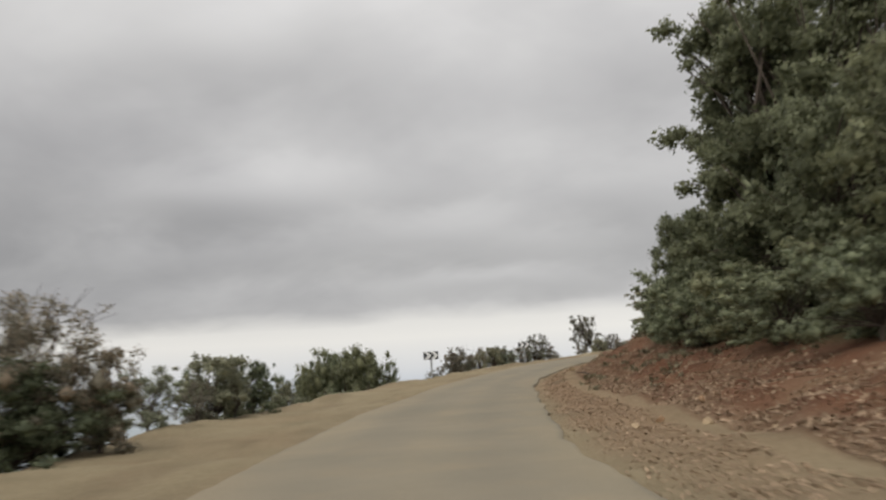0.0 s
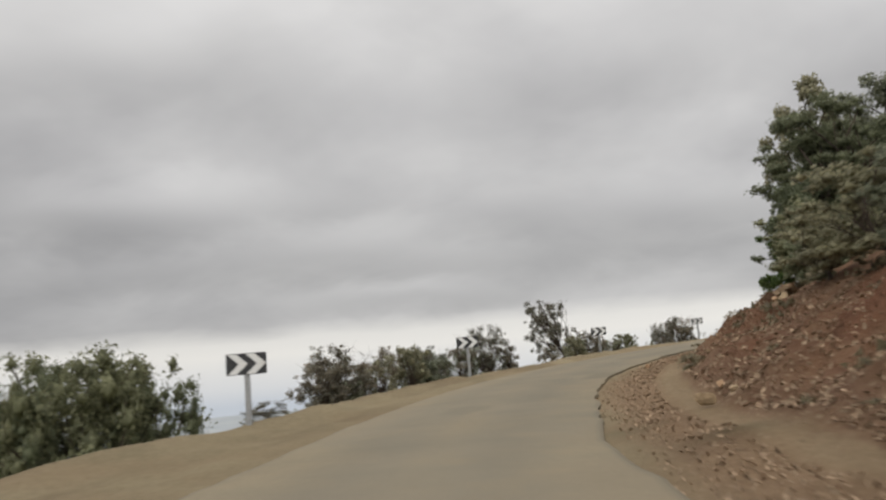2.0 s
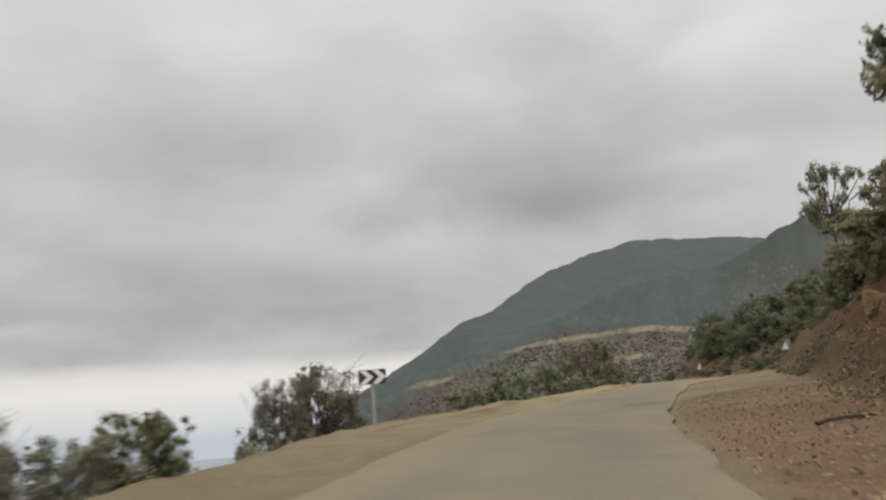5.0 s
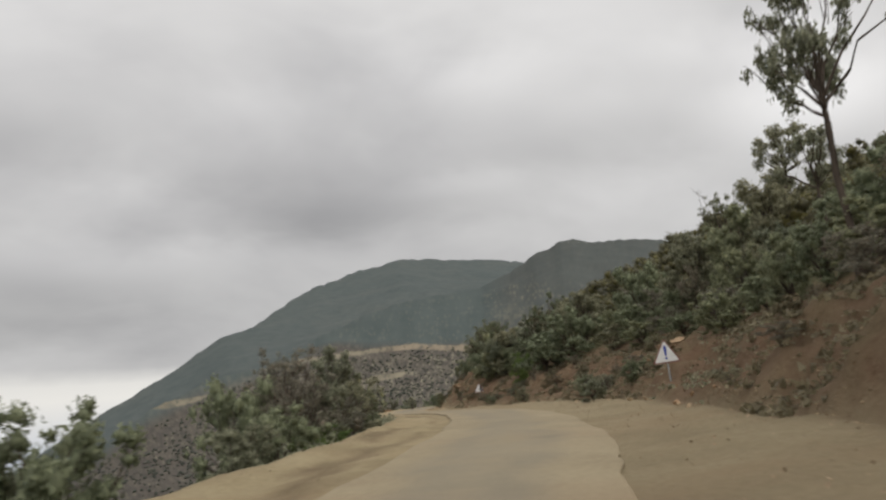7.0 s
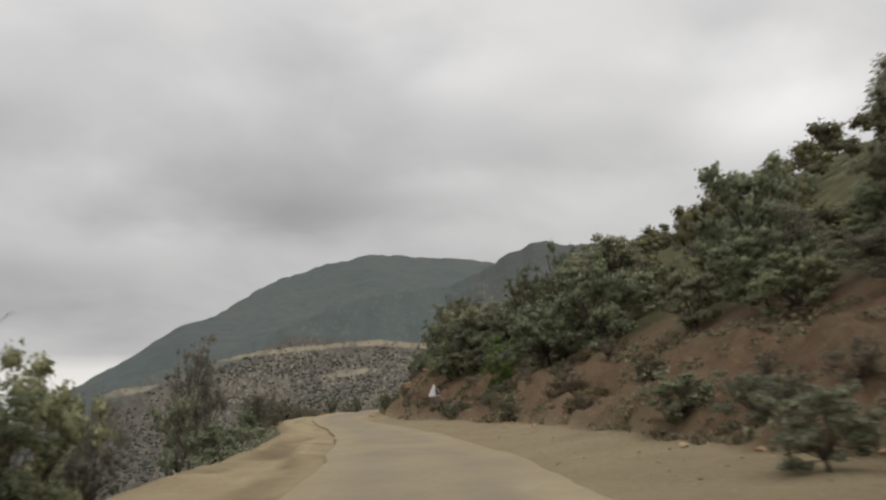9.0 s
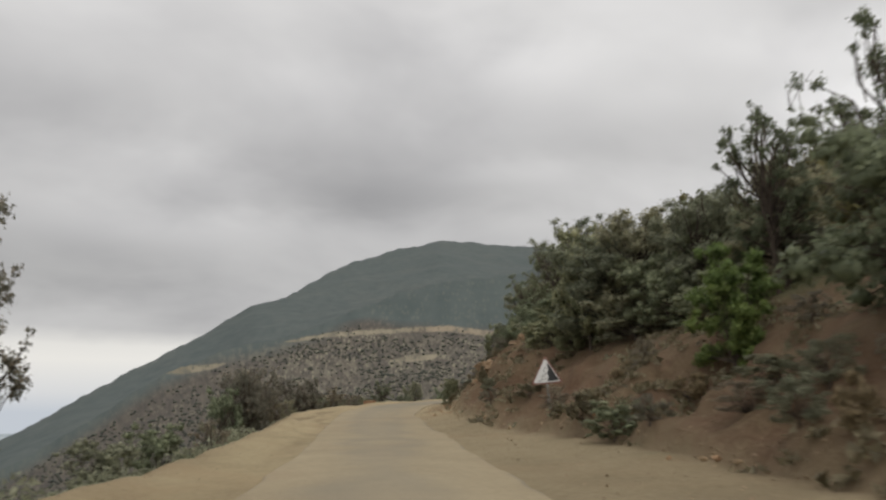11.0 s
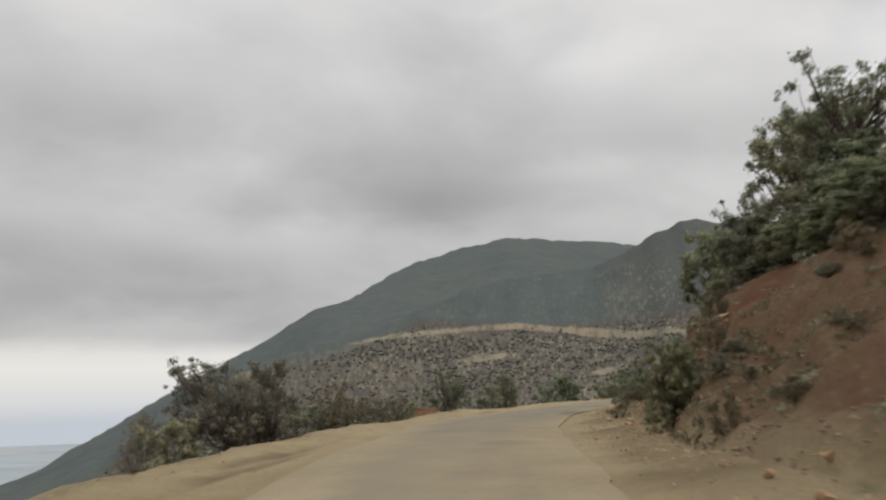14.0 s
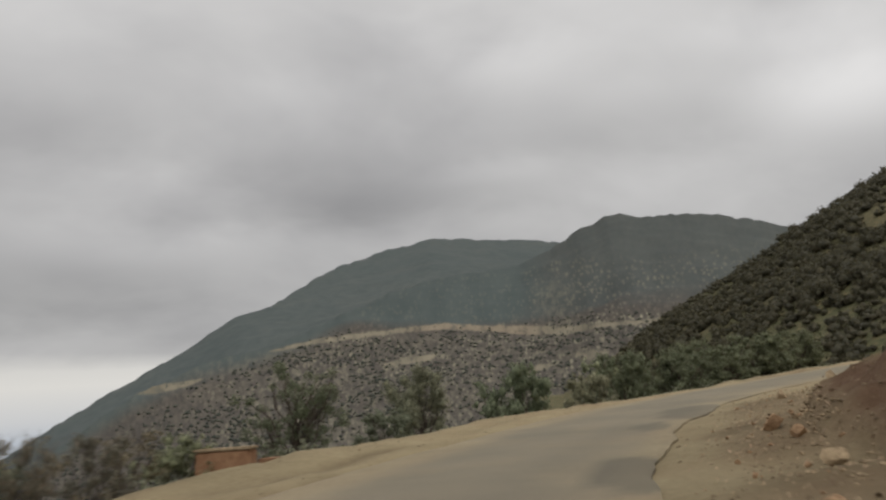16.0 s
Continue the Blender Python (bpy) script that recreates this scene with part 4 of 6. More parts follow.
def crown_points(rng, lumps, count, hollow=0.35, ragged=0.22, sprigs=0.46):
    """Points in the outer part of a set of uneven lumps (x, y, z, radius, flatness)."""
    lumps = np.array(lumps)
    w = lumps[:, 3] ** 2.2
    pick = rng.choice(len(lumps), count, p=w / w.sum())
    d = rng.normal(0, 1, (count, 3))
    d /= np.linalg.norm(d, axis=1, keepdims=True)
    rad = hollow + (1 - hollow) * rng.uniform(0, 1, count) ** 0.8
    # sprigs: leaves gather along some directions, and a few reach well out
    key = np.floor(d * 2.6 + pick[:, None] * 7.13)
    sprig = hashed(key[:, 0], key[:, 1], key[:, 2])
    rad *= 1.0 - 0.47 * sprigs + sprigs * sprig ** 1.6
    rad *= np.where(rng.uniform(0, 1, count) < ragged * 0.4, rng.uniform(1.0, 1.3, count), 1.0)
    c = lumps[pick, :3] + d * (rad * lumps[pick, 3])[:, None] * np.stack([np.ones(count), np.ones(count), lumps[pick, 4]], 1)
    return c, d


def plant_meshes(name, seed, height, width, stem, leaves_n, leaf, lumps_n, material, belly=0.36, low=0.15, lean=0.0, twigs=0, lump=(0.10, 0.19), core=0.0, core_top=2.0):
    """A tree or bush: trunk and limbs in one mesh, the crown in another."""
    rng = np.random.default_rng(seed)
    pr = random.Random(seed)
    lumps, limbs = [], []
    base_z = stem
    top = Vector((lean * height, 0, height))
    fork = Vector((lean * stem * 0.6, 0, max(stem * 0.8, 0.12)))
    limbs.append(limb(pr, (0, 0, -0.25), fork, 0.03 * height, 0.022 * height, 0.08))
    # a tree has a leader from which its boughs part; a bush forks at the ground
    crown_top = Vector((lean * height * 0.85, 0, height * 0.82))
    if stem >= 0.1:
        limbs.append(limb(pr, fork, crown_top, 0.020 * height, 0.005 * height, 0.06, 6))
    # boughs reach out unevenly; the clumps of leaves sit along their outer parts
    boughs = []
    count = max(5, lumps_n // 7)
    for k in range(count):
        f = (k + 0.5) / count
        h01 = min(low + (1.0 - low) * f ** 0.8 + pr.uniform(-0.06, 0.06), 0.97)
        ang = k * 2.399 + pr.uniform(-0.6, 0.6)
        wide = math.sqrt(max(0.06, 1 - ((h01 - belly) / (1.06 - belly)) ** 2)) * pr.uniform(0.62, 1.05)
        z1 = base_z + (height - base_z) * h01
        boughs.append(Vector((math.cos(ang) * width * 0.5 * wide + lean * z1, math.sin(ang) * width * 0.5 * wide, z1)))
    for k in range(lumps_n):
        tip = boughs[k % count]
        f = pr.uniform(0.30, 0.97) ** 0.65
        r = width * pr.uniform(*lump) * (1.25 - 0.5 * f)
        root = Vector((lean * tip.z * 0.7, 0, fork.z + (tip.z - fork.z) * 0.55))
        c = root.lerp(tip, f) + Vector((pr.uniform(-1, 1), pr.uniform(-1, 1), pr.uniform(-0.8, 0.8))) * width * 0.11
        c.z = min(max(c.z, base_z * 0.6 + r * 0.4), height - r * 0.7)
        lumps.append((*c, r, pr.uniform(0.65, 0.95)))
        if k < count * 2:
            part_off = fork.lerp(crown_top, min(0.85, max(0.0, 0.6 * (c.z - fork.z) / height))) if stem >= 0.1 else fork
            limbs.append(limb(pr, part_off, c, 0.007 * height + 0.002, 0.003, 0.14, 4, 4))
        if k % 2:
            e = c + Vector((pr.uniform(-1, 1), pr.uniform(-1, 1), pr.uniform(-0.3, 1))) * r * 0.9
            limbs.append(limb(pr, c.lerp(fork, 0.3) if k < count * 2 or stem >= 0.1 else fork, e, 0.004, 0.0015, 0.1, 3, 3))
    for k in range(twigs):
        a = pr.uniform(0, 6.28)
        e = Vector((math.cos(a) * width * pr.uniform(0.1, 0.5), math.sin(a) * width * pr.uniform(0.1, 0.5), height * pr.uniform(0.8, 1.02)))
        limbs.append(limb(pr, (e.x * 0.4, e.y * 0.4, height * 0.5), e, 0.004, 0.002, 0.15, 4, 3))
        for _ in range(3):
            e2 = e + Vector((pr.uniform(-0.15, 0.15), pr.uniform(-0.15, 0.15), pr.uniform(-0.05, 0.12)))
            limbs.append(limb(pr, e.lerp(Vector((0, 0, height * 0.6)), 0.25), e2, 0.0025, 0.001, 0.1, 3, 3))
    v, f = joined(limbs)
    trunk = mesh_of(name + "_wood", v, f, M_BARK)
    c, d = crown_points(rng, lumps, leaves_n, sprigs=0.46 if core else 0.62)
    size = np.full(len(c), leaf)
    v, f, face = leaf_blades(rng, c, d, size)
    keep = v[:, 2].reshape(-1, 3).min(1) > -0.3
    v, f, face = v.reshape(-1, 3, 3)[keep].reshape(-1, 3), np.arange(keep.sum() * 3).reshape(-1, 3), face.reshape(-1, 3, 3)[keep].reshape(-1, 3)
    if core:
        cv, cf, cn = clump_cores(rng, [b for b in lumps if b[2] < core_top * height], core)
        v, f, face = np.concatenate([v, cv]), np.concatenate([f, cf + len(v)]), np.concatenate([face, cn])
    return trunk, leaf_mesh(name + "_leaves", v, f, face, material)


def plant(name, meshes, label, category, place, turn=0.0, size=1.0, tall=1.0, group=""):
    root = new(name)
    root.empty_display_size = 0.2
    for part_name, me in zip(("trunk", "crown"), meshes):
        ob = new(part_name, me)
        ob.parent = root
    root.scale = (size, size, size * tall)
    root.location = place
    root.rotation_euler = (0, 0, radians(turn))
    return tagged(root, label, category, group)


def regrow(src, place, turn, size, tall=1.0):
    """Another plant of the same growth, at its own place, turn and size."""
    ob = copy_thing(src, Matrix.Translation(place) @ Euler((0, 0, radians(turn))).to_matrix().to_4x4())
    ob.scale = (size, size, size * tall)
    return ob


# growth forms, each about 1 m high, bushes and trees alike
BUSH = [plant_meshes("bush_a", 11, 1.0, 1.15, 0.05, 6400, 0.033, 90, M_LEAF, low=0.0, lump=(0.05, 0.125), core=0.55),
        plant_meshes("bush_b", 12, 0.9, 1.3, 0.04, 6000, 0.035, 100, M_LEAF_DARK, low=0.0, lump=(0.05, 0.125), core=0.6),
        plant_meshes("bush_c", 13, 1.1, 1.0, 0.05, 6400, 0.032, 84, M_LEAF, low=0.0, lump=(0.05, 0.125), core=0.55),
        plant_meshes("bush_d", 14, 1.0, 1.2, 0.05, 6000, 0.035, 96, M_LEAF_DARK, low=0.0, lump=(0.05, 0.125), core=0.6)]
BUSH_DENSE = plant_meshes("bush_k", 20, 0.9, 1.25, 0.03, 21000, 0.019, 170, M_LEAF_DEEP, belly=0.25, low=0.0, lump=(0.045, 0.105), core=0.5)
BUSH_BROAD = plant_meshes("bush_n", 44, 1.0, 1.3, 0.06, 15000, 0.0175, 170, M_LEAF_UMBER, belly=0.2, low=0.0, twigs=9, lump=(0.03, 0.085), core=0.6, core_top=0.52)
BUSH_AIRY = plant_meshes("bush_h", 19, 1.0, 1.2, 0.08, 7500, 0.026, 90, M_LEAF, low=0.0, lump=(0.04, 0.115))
BUSH_THIN = [plant_meshes("bush_e", 15, 1.1, 0.95, 0.09, 4600, 0.028, 64, M_LEAF_UMBER, low=0.0, twigs=4, lump=(0.05, 0.12)),
             plant_meshes("bush_f", 16, 1.0, 1.1, 0.08, 4600, 0.029, 68, M_LEAF_UMBER, low=0.0, twigs=4, lump=(0.05, 0.12))]
BUSH_GREEN = plant_meshes("bush_g", 17, 1.0, 1.1, 0.05, 9000, 0.036, 60, M_LEAF_BRIGHT, low=0.0, lump=(0.07, 0.14), core=0.5)
BUSH_DRY = plant_meshes("bush_m", 27, 1.0, 1.1, 0.08, 2200, 0.026, 60, M_LEAF_DRY, low=0.0, twigs=16, lump=(0.05, 0.12))
TUFT = plant_meshes("tuft", 18, 0.8, 1.2, 0.04, 1700, 0.07, 26, M_LEAF_DRY, low=0.0)
TREE = [plant_meshes("tree_a", 21, 1.0, 0.85, 0.12, 14500, 0.0190, 110, M_LEAF, low=0.02, lean=0.06, lump=(0.05, 0.13), core=0.45),
        plant_meshes("tree_b", 22, 1.0, 0.95, 0.08, 14000, 0.0225, 120, M_LEAF_DEEP, low=0.0, lump=(0.05, 0.13), core=0.5),
        plant_meshes("tree_c", 23, 1.0, 0.7, 0.16, 9000, 0.022, 80, M_LEAF, low=0.03, lean=-0.05, lump=(0.05, 0.13), core=0.4)]
TREE_THIN = plant_meshes("tree_d", 24, 1.0, 0.75, 0.16, 10000, 0.0145, 150, M_LEAF_UMBER, low=0.0, lean=-0.12, lump=(0.035, 0.085))
TREE_BIG = plant_meshes("tree_e", 35, 1.0, 0.8, 0.05, 48000, 0.0128, 210, M_LEAF_DEEP, low=0.0, lump=(0.045, 0.105), core=0.5)
TREE_FLAT = plant_meshes("tree_f", 26, 1.0, 0.95, 0.62, 5600, 0.022, 60, M_LEAF, low=0.05, lump=(0.045, 0.105))
TREE_AIRY = [plant_meshes("tree_g", 28, 1.0, 0.72, 0.16, 13000, 0.0140, 150, M_LEAF_DEEP, low=0.0, lean=-0.04, twigs=1, lump=(0.035, 0.085)),
             plant_meshes("tree_h", 29, 1.0, 0.80, 0.14, 13000, 0.0140, 160, M_LEAF_DEEP, low=0.0, lean=0.05, twigs=1, lump=(0.035, 0.085))]
TREE_LEAN = plant_meshes("tree_k", 47, 1.0, 0.85, 0.34, 8500, 0.0185, 120, M_LEAF_UMBER, belly=0.25, low=0.0, lean=0.5, twigs=2, lump=(0.04, 0.09))
FORMS = {}
for key, meshes, w0, h0, name, label, cat in (
        ("b0", BUSH[0], 1.15, 1.0, "bush", "dense grey-green evergreen bush on the slope", "bush"),
        ("b1", BUSH[1], 1.3, 0.9, "bush", "dark rounded evergreen bush on the slope", "bush"),
        ("b2", BUSH[2], 1.0, 1.1, "bush", "upright grey-green bush with small leaves", "bush"),
        ("b3", BUSH[3], 1.2, 1.0, "bush", "dark dense bush in the scrub", "bush"),
        ("b4", BUSH_AIRY, 1.2, 1.0, "bush", "open grey-green bush with fine twigs and gaps", "bush"),
        ("b5", BUSH_DENSE, 1.25, 0.9, "bush", "broad dense dark-green bush reaching the ground", "bush"),
        ("b6", BUSH_BROAD, 1.3, 1.0, "bush", "broad brown-grey bush, dense below, with open sprigs above", "bush"),
        ("t0", BUSH_THIN[0], 0.95, 1.1, "shrub", "thin open shrub with bare twigs", "shrub"),
        ("t1", BUSH_THIN[1], 1.1, 1.0, "shrub", "straggly half-bare shrub at the verge", "shrub"),
        ("g", BUSH_GREEN, 1.1, 1.0, "bush", "fresh bright-green leafy bush on the bank", "bush"),
        ("d2", BUSH_DRY, 1.1, 1.0, "shrub", "leggy grey-brown half-dead shrub at the verge", "shrub"),
        ("d", TUFT, 1.2, 0.8, "dry_tuft", "dry grey-brown tuft on the earth bank", "tuft"),
        ("T0", TREE[0], 0.85, 1.0, "tree", "holm oak with a lumpy grey-green crown", "tree"),
        ("T1", TREE[1], 0.95, 1.0, "tree", "dark dense holm oak above the road", "tree"),
        ("T2", TREE[2], 0.7, 1.0, "tree", "slender evergreen tree with an open crown", "tree"),
        ("T4", TREE_BIG, 0.8, 1.0, "tree", "tall broad holm oak hanging over the bank", "tree"),
        ("T5", TREE_FLAT, 0.95, 1.0, "tree", "bare-stemmed tree with a flat spreading crown", "tree"),
        ("T6", TREE_AIRY[0], 0.72, 1.0, "tree", "open evergreen tree with sky between its sprigs", "tree"),
        ("T7", TREE_AIRY[1], 0.80, 1.0, "tree", "straggling evergreen tree with bare boughs between leaf tufts", "tree"),
        ("T8", TREE_LEAN, 0.85, 1.0, "tree", "small tree leaning out over the drop, with sparse leaves", "tree"),
        ("T3", TREE_THIN, 0.75, 1.0, "tree", "thin leaning tree with sparse leaves", "tree")):
    FORMS[key] = [meshes, w0, h0, name, label, cat, None]


def grow(key, s, u, top, width, turn):
    """A plant at (s, u), whose top stands so high over the lane, and so wide."""
    meshes, w0, h0, name, label, cat, first = FORMS[key]
    place = spot(s, u)
    lane = float(line_at(np.array([s]))[0][0, 2])
    tall_m = max(lane + top - place.z, 0.35)
    # a plant is never much wider than high
    size = min(1.12 * width, 2.1 * tall_m) / w0
    tall = tall_m / (h0 * size)
    if first is None:
        FORMS[key][6] = plant(name, meshes, label, cat, place, turn, size, tall, cat + " by the road")
    else:
        regrow(first, place, turn, size, tall)


# plants that stand out by themselves: form, along, across, top over the lane, width
STANDING = [("b6", 16.3, -8.3, 3.15, 3.9), ("b5", 16.0, -8.5, 1.9, 3.7), ("b0", 17.2, -7.4, 1.3, 1.8), ("b4", 22.3, -8.6, 1.6, 2.1), ("b4", 26.9, -7.9, 1.5, 1.3), ("b6", 15.2, -9.9, 3.0, 3.0), ("t0", 17.0, -7.3, 2.2, 1.7), ("b0", 26.7, -8.4, 2.1, 2.7), ("t1", 25.2, -8.5, 1.2, 1.5), ("b5", 28.8, -8.0, 1.7, 1.7), ("b3", 28.0, -9.2, 1.5, 2.2), ("b2", 33.5, -8.6, 0.85, 1.1),
            ("b5", 52.8, -13.7, 2.2, 6.2), ("b5", 52.2, -15.8, 1.3, 4.0), ("b5", 52.4, -17.2, 0.7, 4.2), ("b5", 52.0, -19.0, -0.3, 3.4), ("b5", 52.6, -14.5, 1.9, 4.2), ("b5", 53.4, -12.0, 1.1, 3.0), ("t1", 50, -6.9, 0.35, 1.5), ("t0", 53.4, -6.8, 1.2, 1.2)]
STANDING += [("t1", 54.3, -6.8, 1.6, 1.9), ("t0", 54.6, -7.4, 1.4, 1.6), ("b0", 55.2, -6.8, 0.55, 1.2), ("t0", 53.6, -6.9, 0.7, 1.3), ("b0", 61.6, -6.6, 0.9, 1.6), ("t1", 55.8, -7.2, 1.2, 1.7), ("t0", 56.4, -6.9, 1.1, 1.4), ("t1", 58.4, -7.0, 1.4, 1.6), ("b4", 60.8, -7.0, 1.2, 1.8), ("t1", 62.2, -6.8, 1.1, 1.5), ("b4", 57.3, -6.6, 1.15, 1.5), ("b0", 59.4, -6.4, 1.45, 1.4), ("b6", 68.4, -7.0, 2.05, 2.5), ("t0", 68.8, -6.1, 1.1, 1.1), ("b4", 75.0, -10.1, 0.75, 1.5), ("b6", 75.4, -9.3, 0.5, 1.4), ("t1", 74.8, -8.8, 0.15, 1.2), ("t0", 65.4, -7.0, 1.3, 1.6),
             ("t1", 63.4, -7.9, 1.35, 2.0), ("b4", 64.2, -7.5, 1.25, 1.9), ("b4", 66.2, -6.9, 1.2, 1.5), ("t1", 83.0, -8.2, 1.5, 2.4), ("b6", 83.6, -8.0, 1.25, 2.3), ("b4", 81.0, -7.8, 0.9, 1.5), ("b0", 79.6, -7.3, 1.3, 1.6), ("t1", 77.4, -7.6, 0.8, 1.6)]
STANDING += [("b6", 99.4, -9.8, 1.75, 3.4), ("b6", 97.1, -10.2, 1.5, 2.4), ("t1", 98.6, -9.6, 1.9, 2.6), ("b4", 85.4, -7.6, 0.75, 1.8), ("b5", 87.6, -7.9, 1.0, 1.9), ("b6", 86.6, -8.3, 0.65, 1.6), ("t1", 85.2, -8.6, 0.7, 1.3),
             ("b1", 134.0, -9.0, 2.3, 3.6), ("b3", 120.1, -9.2, 1.6, 3.6), ("b0", 113.5, -9.6, 0.9, 3.0)]
STANDING += [("T3", 136.2, -8.0, 3.3, 3.6), ("b6", 134.5, -7.0, 2.0, 3.2), ("b3", 129.0, -6.6, 1.1, 2.6), ("b0", 125.5, -6.8, 0.8, 2.0), ("T2", 142.5, -7.0, 3.6, 2.6), ("T3", 138.7, -8.4, 3.5, 2.2), ("b6", 144.6, -6.9, 3.1, 3.2), ("b3", 147.6, -6.3, 2.3, 2.4), ("b6", 150.4, -6.2, 1.6, 1.8), ("g", 131.8, -6.3, 0.3, 1.5), ("g", 134.4, -6.0, 0.3, 1.5),
             ("b4", 139.8, -5.9, 2.0, 2.9), ("b0", 136.3, -6.3, 2.0, 1.8), ("b5", 145.5, -6.3, 1.6, 2.6), ("b6", 137.6, -6.4, 1.6, 3.2)]
STANDING += [("T3", 178.6, -8.9, 5.1, 3.2), ("t0", 176.9, -8.0, 3.0, 1.7), ("b0", 170.6, -8.2, 2.2, 1.9), ("b3", 168.9, -6.4, 0.7, 2.2), ("b0", 172.3, -6.0, 0.45, 2.0), 
             ("b6", 207.4, -7.4, 2.5, 2.8), ("t0", 206.8, -7.2, 2.9, 2.6), ("t1", 208.7, -6.5, 2.7, 2.4), ("b6", 208.2, -6.9, 2.0, 2.4), ("t1", 210.4, -6.0, 1.2, 1.4), ("b3", 205.6, -7.8, 1.6, 2.0), ("b0", 213.5, -7.2, 1.0, 2.0), ("b0", 180.5, -6.0, 0.4, 1.8), ("b3", 186.0, -6.2, 0.5, 1.8), ("t1", 190, -5.6, 0.5, 1.4)]
STANDING += [("b6", 228.2, -8.4, 1.8, 3.4), ("t0", 228.6, -7.4, 2.6, 1.7), ("t1", 229.4, -8.2, 2.1, 2.2), ("b6", 228.0, -11.1, 0.85, 1.7), ("b0", 224.1, -8.2, 0.9, 1.5), ("b3", 235.5, -9.0, 0.8, 2.6), ("b0", 240.2, -9.2, 0.65, 2.2),
             ("T7", 250.8, -10.0, 2.2, 2.9), ("T0", 259.2, -10.8, 2.2, 2.7), ("b1", 264.0, -9.6, 1.95, 3.2), ("d2", 241.0, -9.0, 0.9, 2.0), ("d2", 238.4, -8.5, 1.0, 2.0), ("d2", 236.6, -8.6, 1.0, 1.8), ("d2", 243.4, -8.8, 0.8, 1.8), ("d2", 210.8, -6.6, 1.1, 1.8), ("d2", 212.6, -7.0, 0.9, 1.8), ("t1", 234.4, -8.0, 0.6, 1.4), ("t1", 232.9, -8.7, 1.0, 1.7),
             ("d2", 234.5, -7.6, 1.65, 1.5), ("t0", 236.0, -7.7, 1.15, 0.8), ("b0", 254.4, -9.2, 0.7, 2.2), ("t0", 242.0, -8.2, 1.0, 1.1), ("t1", 240.7, -8.3, 0.9, 1.0), ("b3", 246, -9.5, 0.6, 1.8)]
STANDING += [("b5", 274.6, -9.6, 2.2, 3.8), ("b5", 279.3, -8.8, 1.9, 4.4), ("b5", 283.2, -8.0, 2.0, 4.6), ("b5", 287.0, -7.2, 2.6, 4.8), ("b5", 291.5, -6.6, 2.6, 3.4), ("b0", 269.5, -9.0, 1.4, 3.0), ("b3", 277, -12, 2.0, 4.5), ("b5", 285, -11.5, 2.6, 5.0)]
# above the cut
STANDING += [("T4", 31.0, 12.0, 15.5, 10.6), ("T1", 19.5, 11.2, 9.0, 6.0), ("b1", 18.0, 8.6, 3.6, 3.4), ("T1", 46.9, 8.8, 8.2, 2.8), ("T1", 35.0, 7.6, 6.9, 2.8), ("T1", 33.0, 10.5, 11.0, 4.8), ("T1", 31.5, 11.2, 13.5, 5.2), ("T1", 36.2, 8.4, 5.9, 4.2), ("T1", 24.0, 10.5, 9.0, 5.0), ("b1", 33.0, 7.6, 4.6, 4.0), ("b3", 29.5, 7.4, 3.4, 3.0), ("b1", 26.0, 7.6, 3.6, 3.2), ("b3", 22.5, 8.0, 3.4, 3.2), ("b3", 38.0, 8.8, 4.6, 3.4), ("T4", 61.5, 8.6, 8.0, 6.0), ("T0", 67.2, 11.0, 9.8, 5.2), ("b1", 58.5, 7.4, 4.6, 3.8), ("T1", 59.5, 6.9, 5.6, 2.8),
             ("g", 60.5, 6.6, 4.4, 2.4), ("b3", 65.0, 7.4, 4.0, 3.0), ("T2", 65.0, 7.9, 9.6, 3.6), ("T0", 66.5, 8.2, 7.0, 3.4), ("b3", 75, 7.6, 4.0, 3.0)]
STANDING += [("T0", 89.2, 8.4, 8.8, 4.2), ("T0", 89.6, 9.5, 11.4, 3.4), ("T2", 87.2, 6.1, 8.5, 2.8), ("T0", 101.0, 9.2, 6.8, 3.6), ("T5", 124.6, 8.8, 11.2, 3.2), ("b1", 107.4, 8.6, 6.6, 3.0), ("b3", 103.5, 8.0, 5.5, 3.4), ("b0", 112.5, 8.2, 5.6, 3.2), ("b1", 117.0, 9.0, 5.4, 3.6),
             ("T5", 156.0, 21.5, 16.5, 4.6), ("T5", 136.8, 13.5, 10.2, 2.8), ("T0", 144.0, 14.6, 10.6, 3.2), ("b1", 147.5, 14.2, 9.6, 3.6), ("T6", 150.4, 14.7, 11.5, 2.8), ("T0", 153.0, 13.3, 9.8, 3.4), ("b1", 160.3, 12.3, 8.8, 4.4), ("b3", 169.4, 9.6, 7.2, 4.4), ("b1", 174.6, 8.6, 6.0, 4.4)]
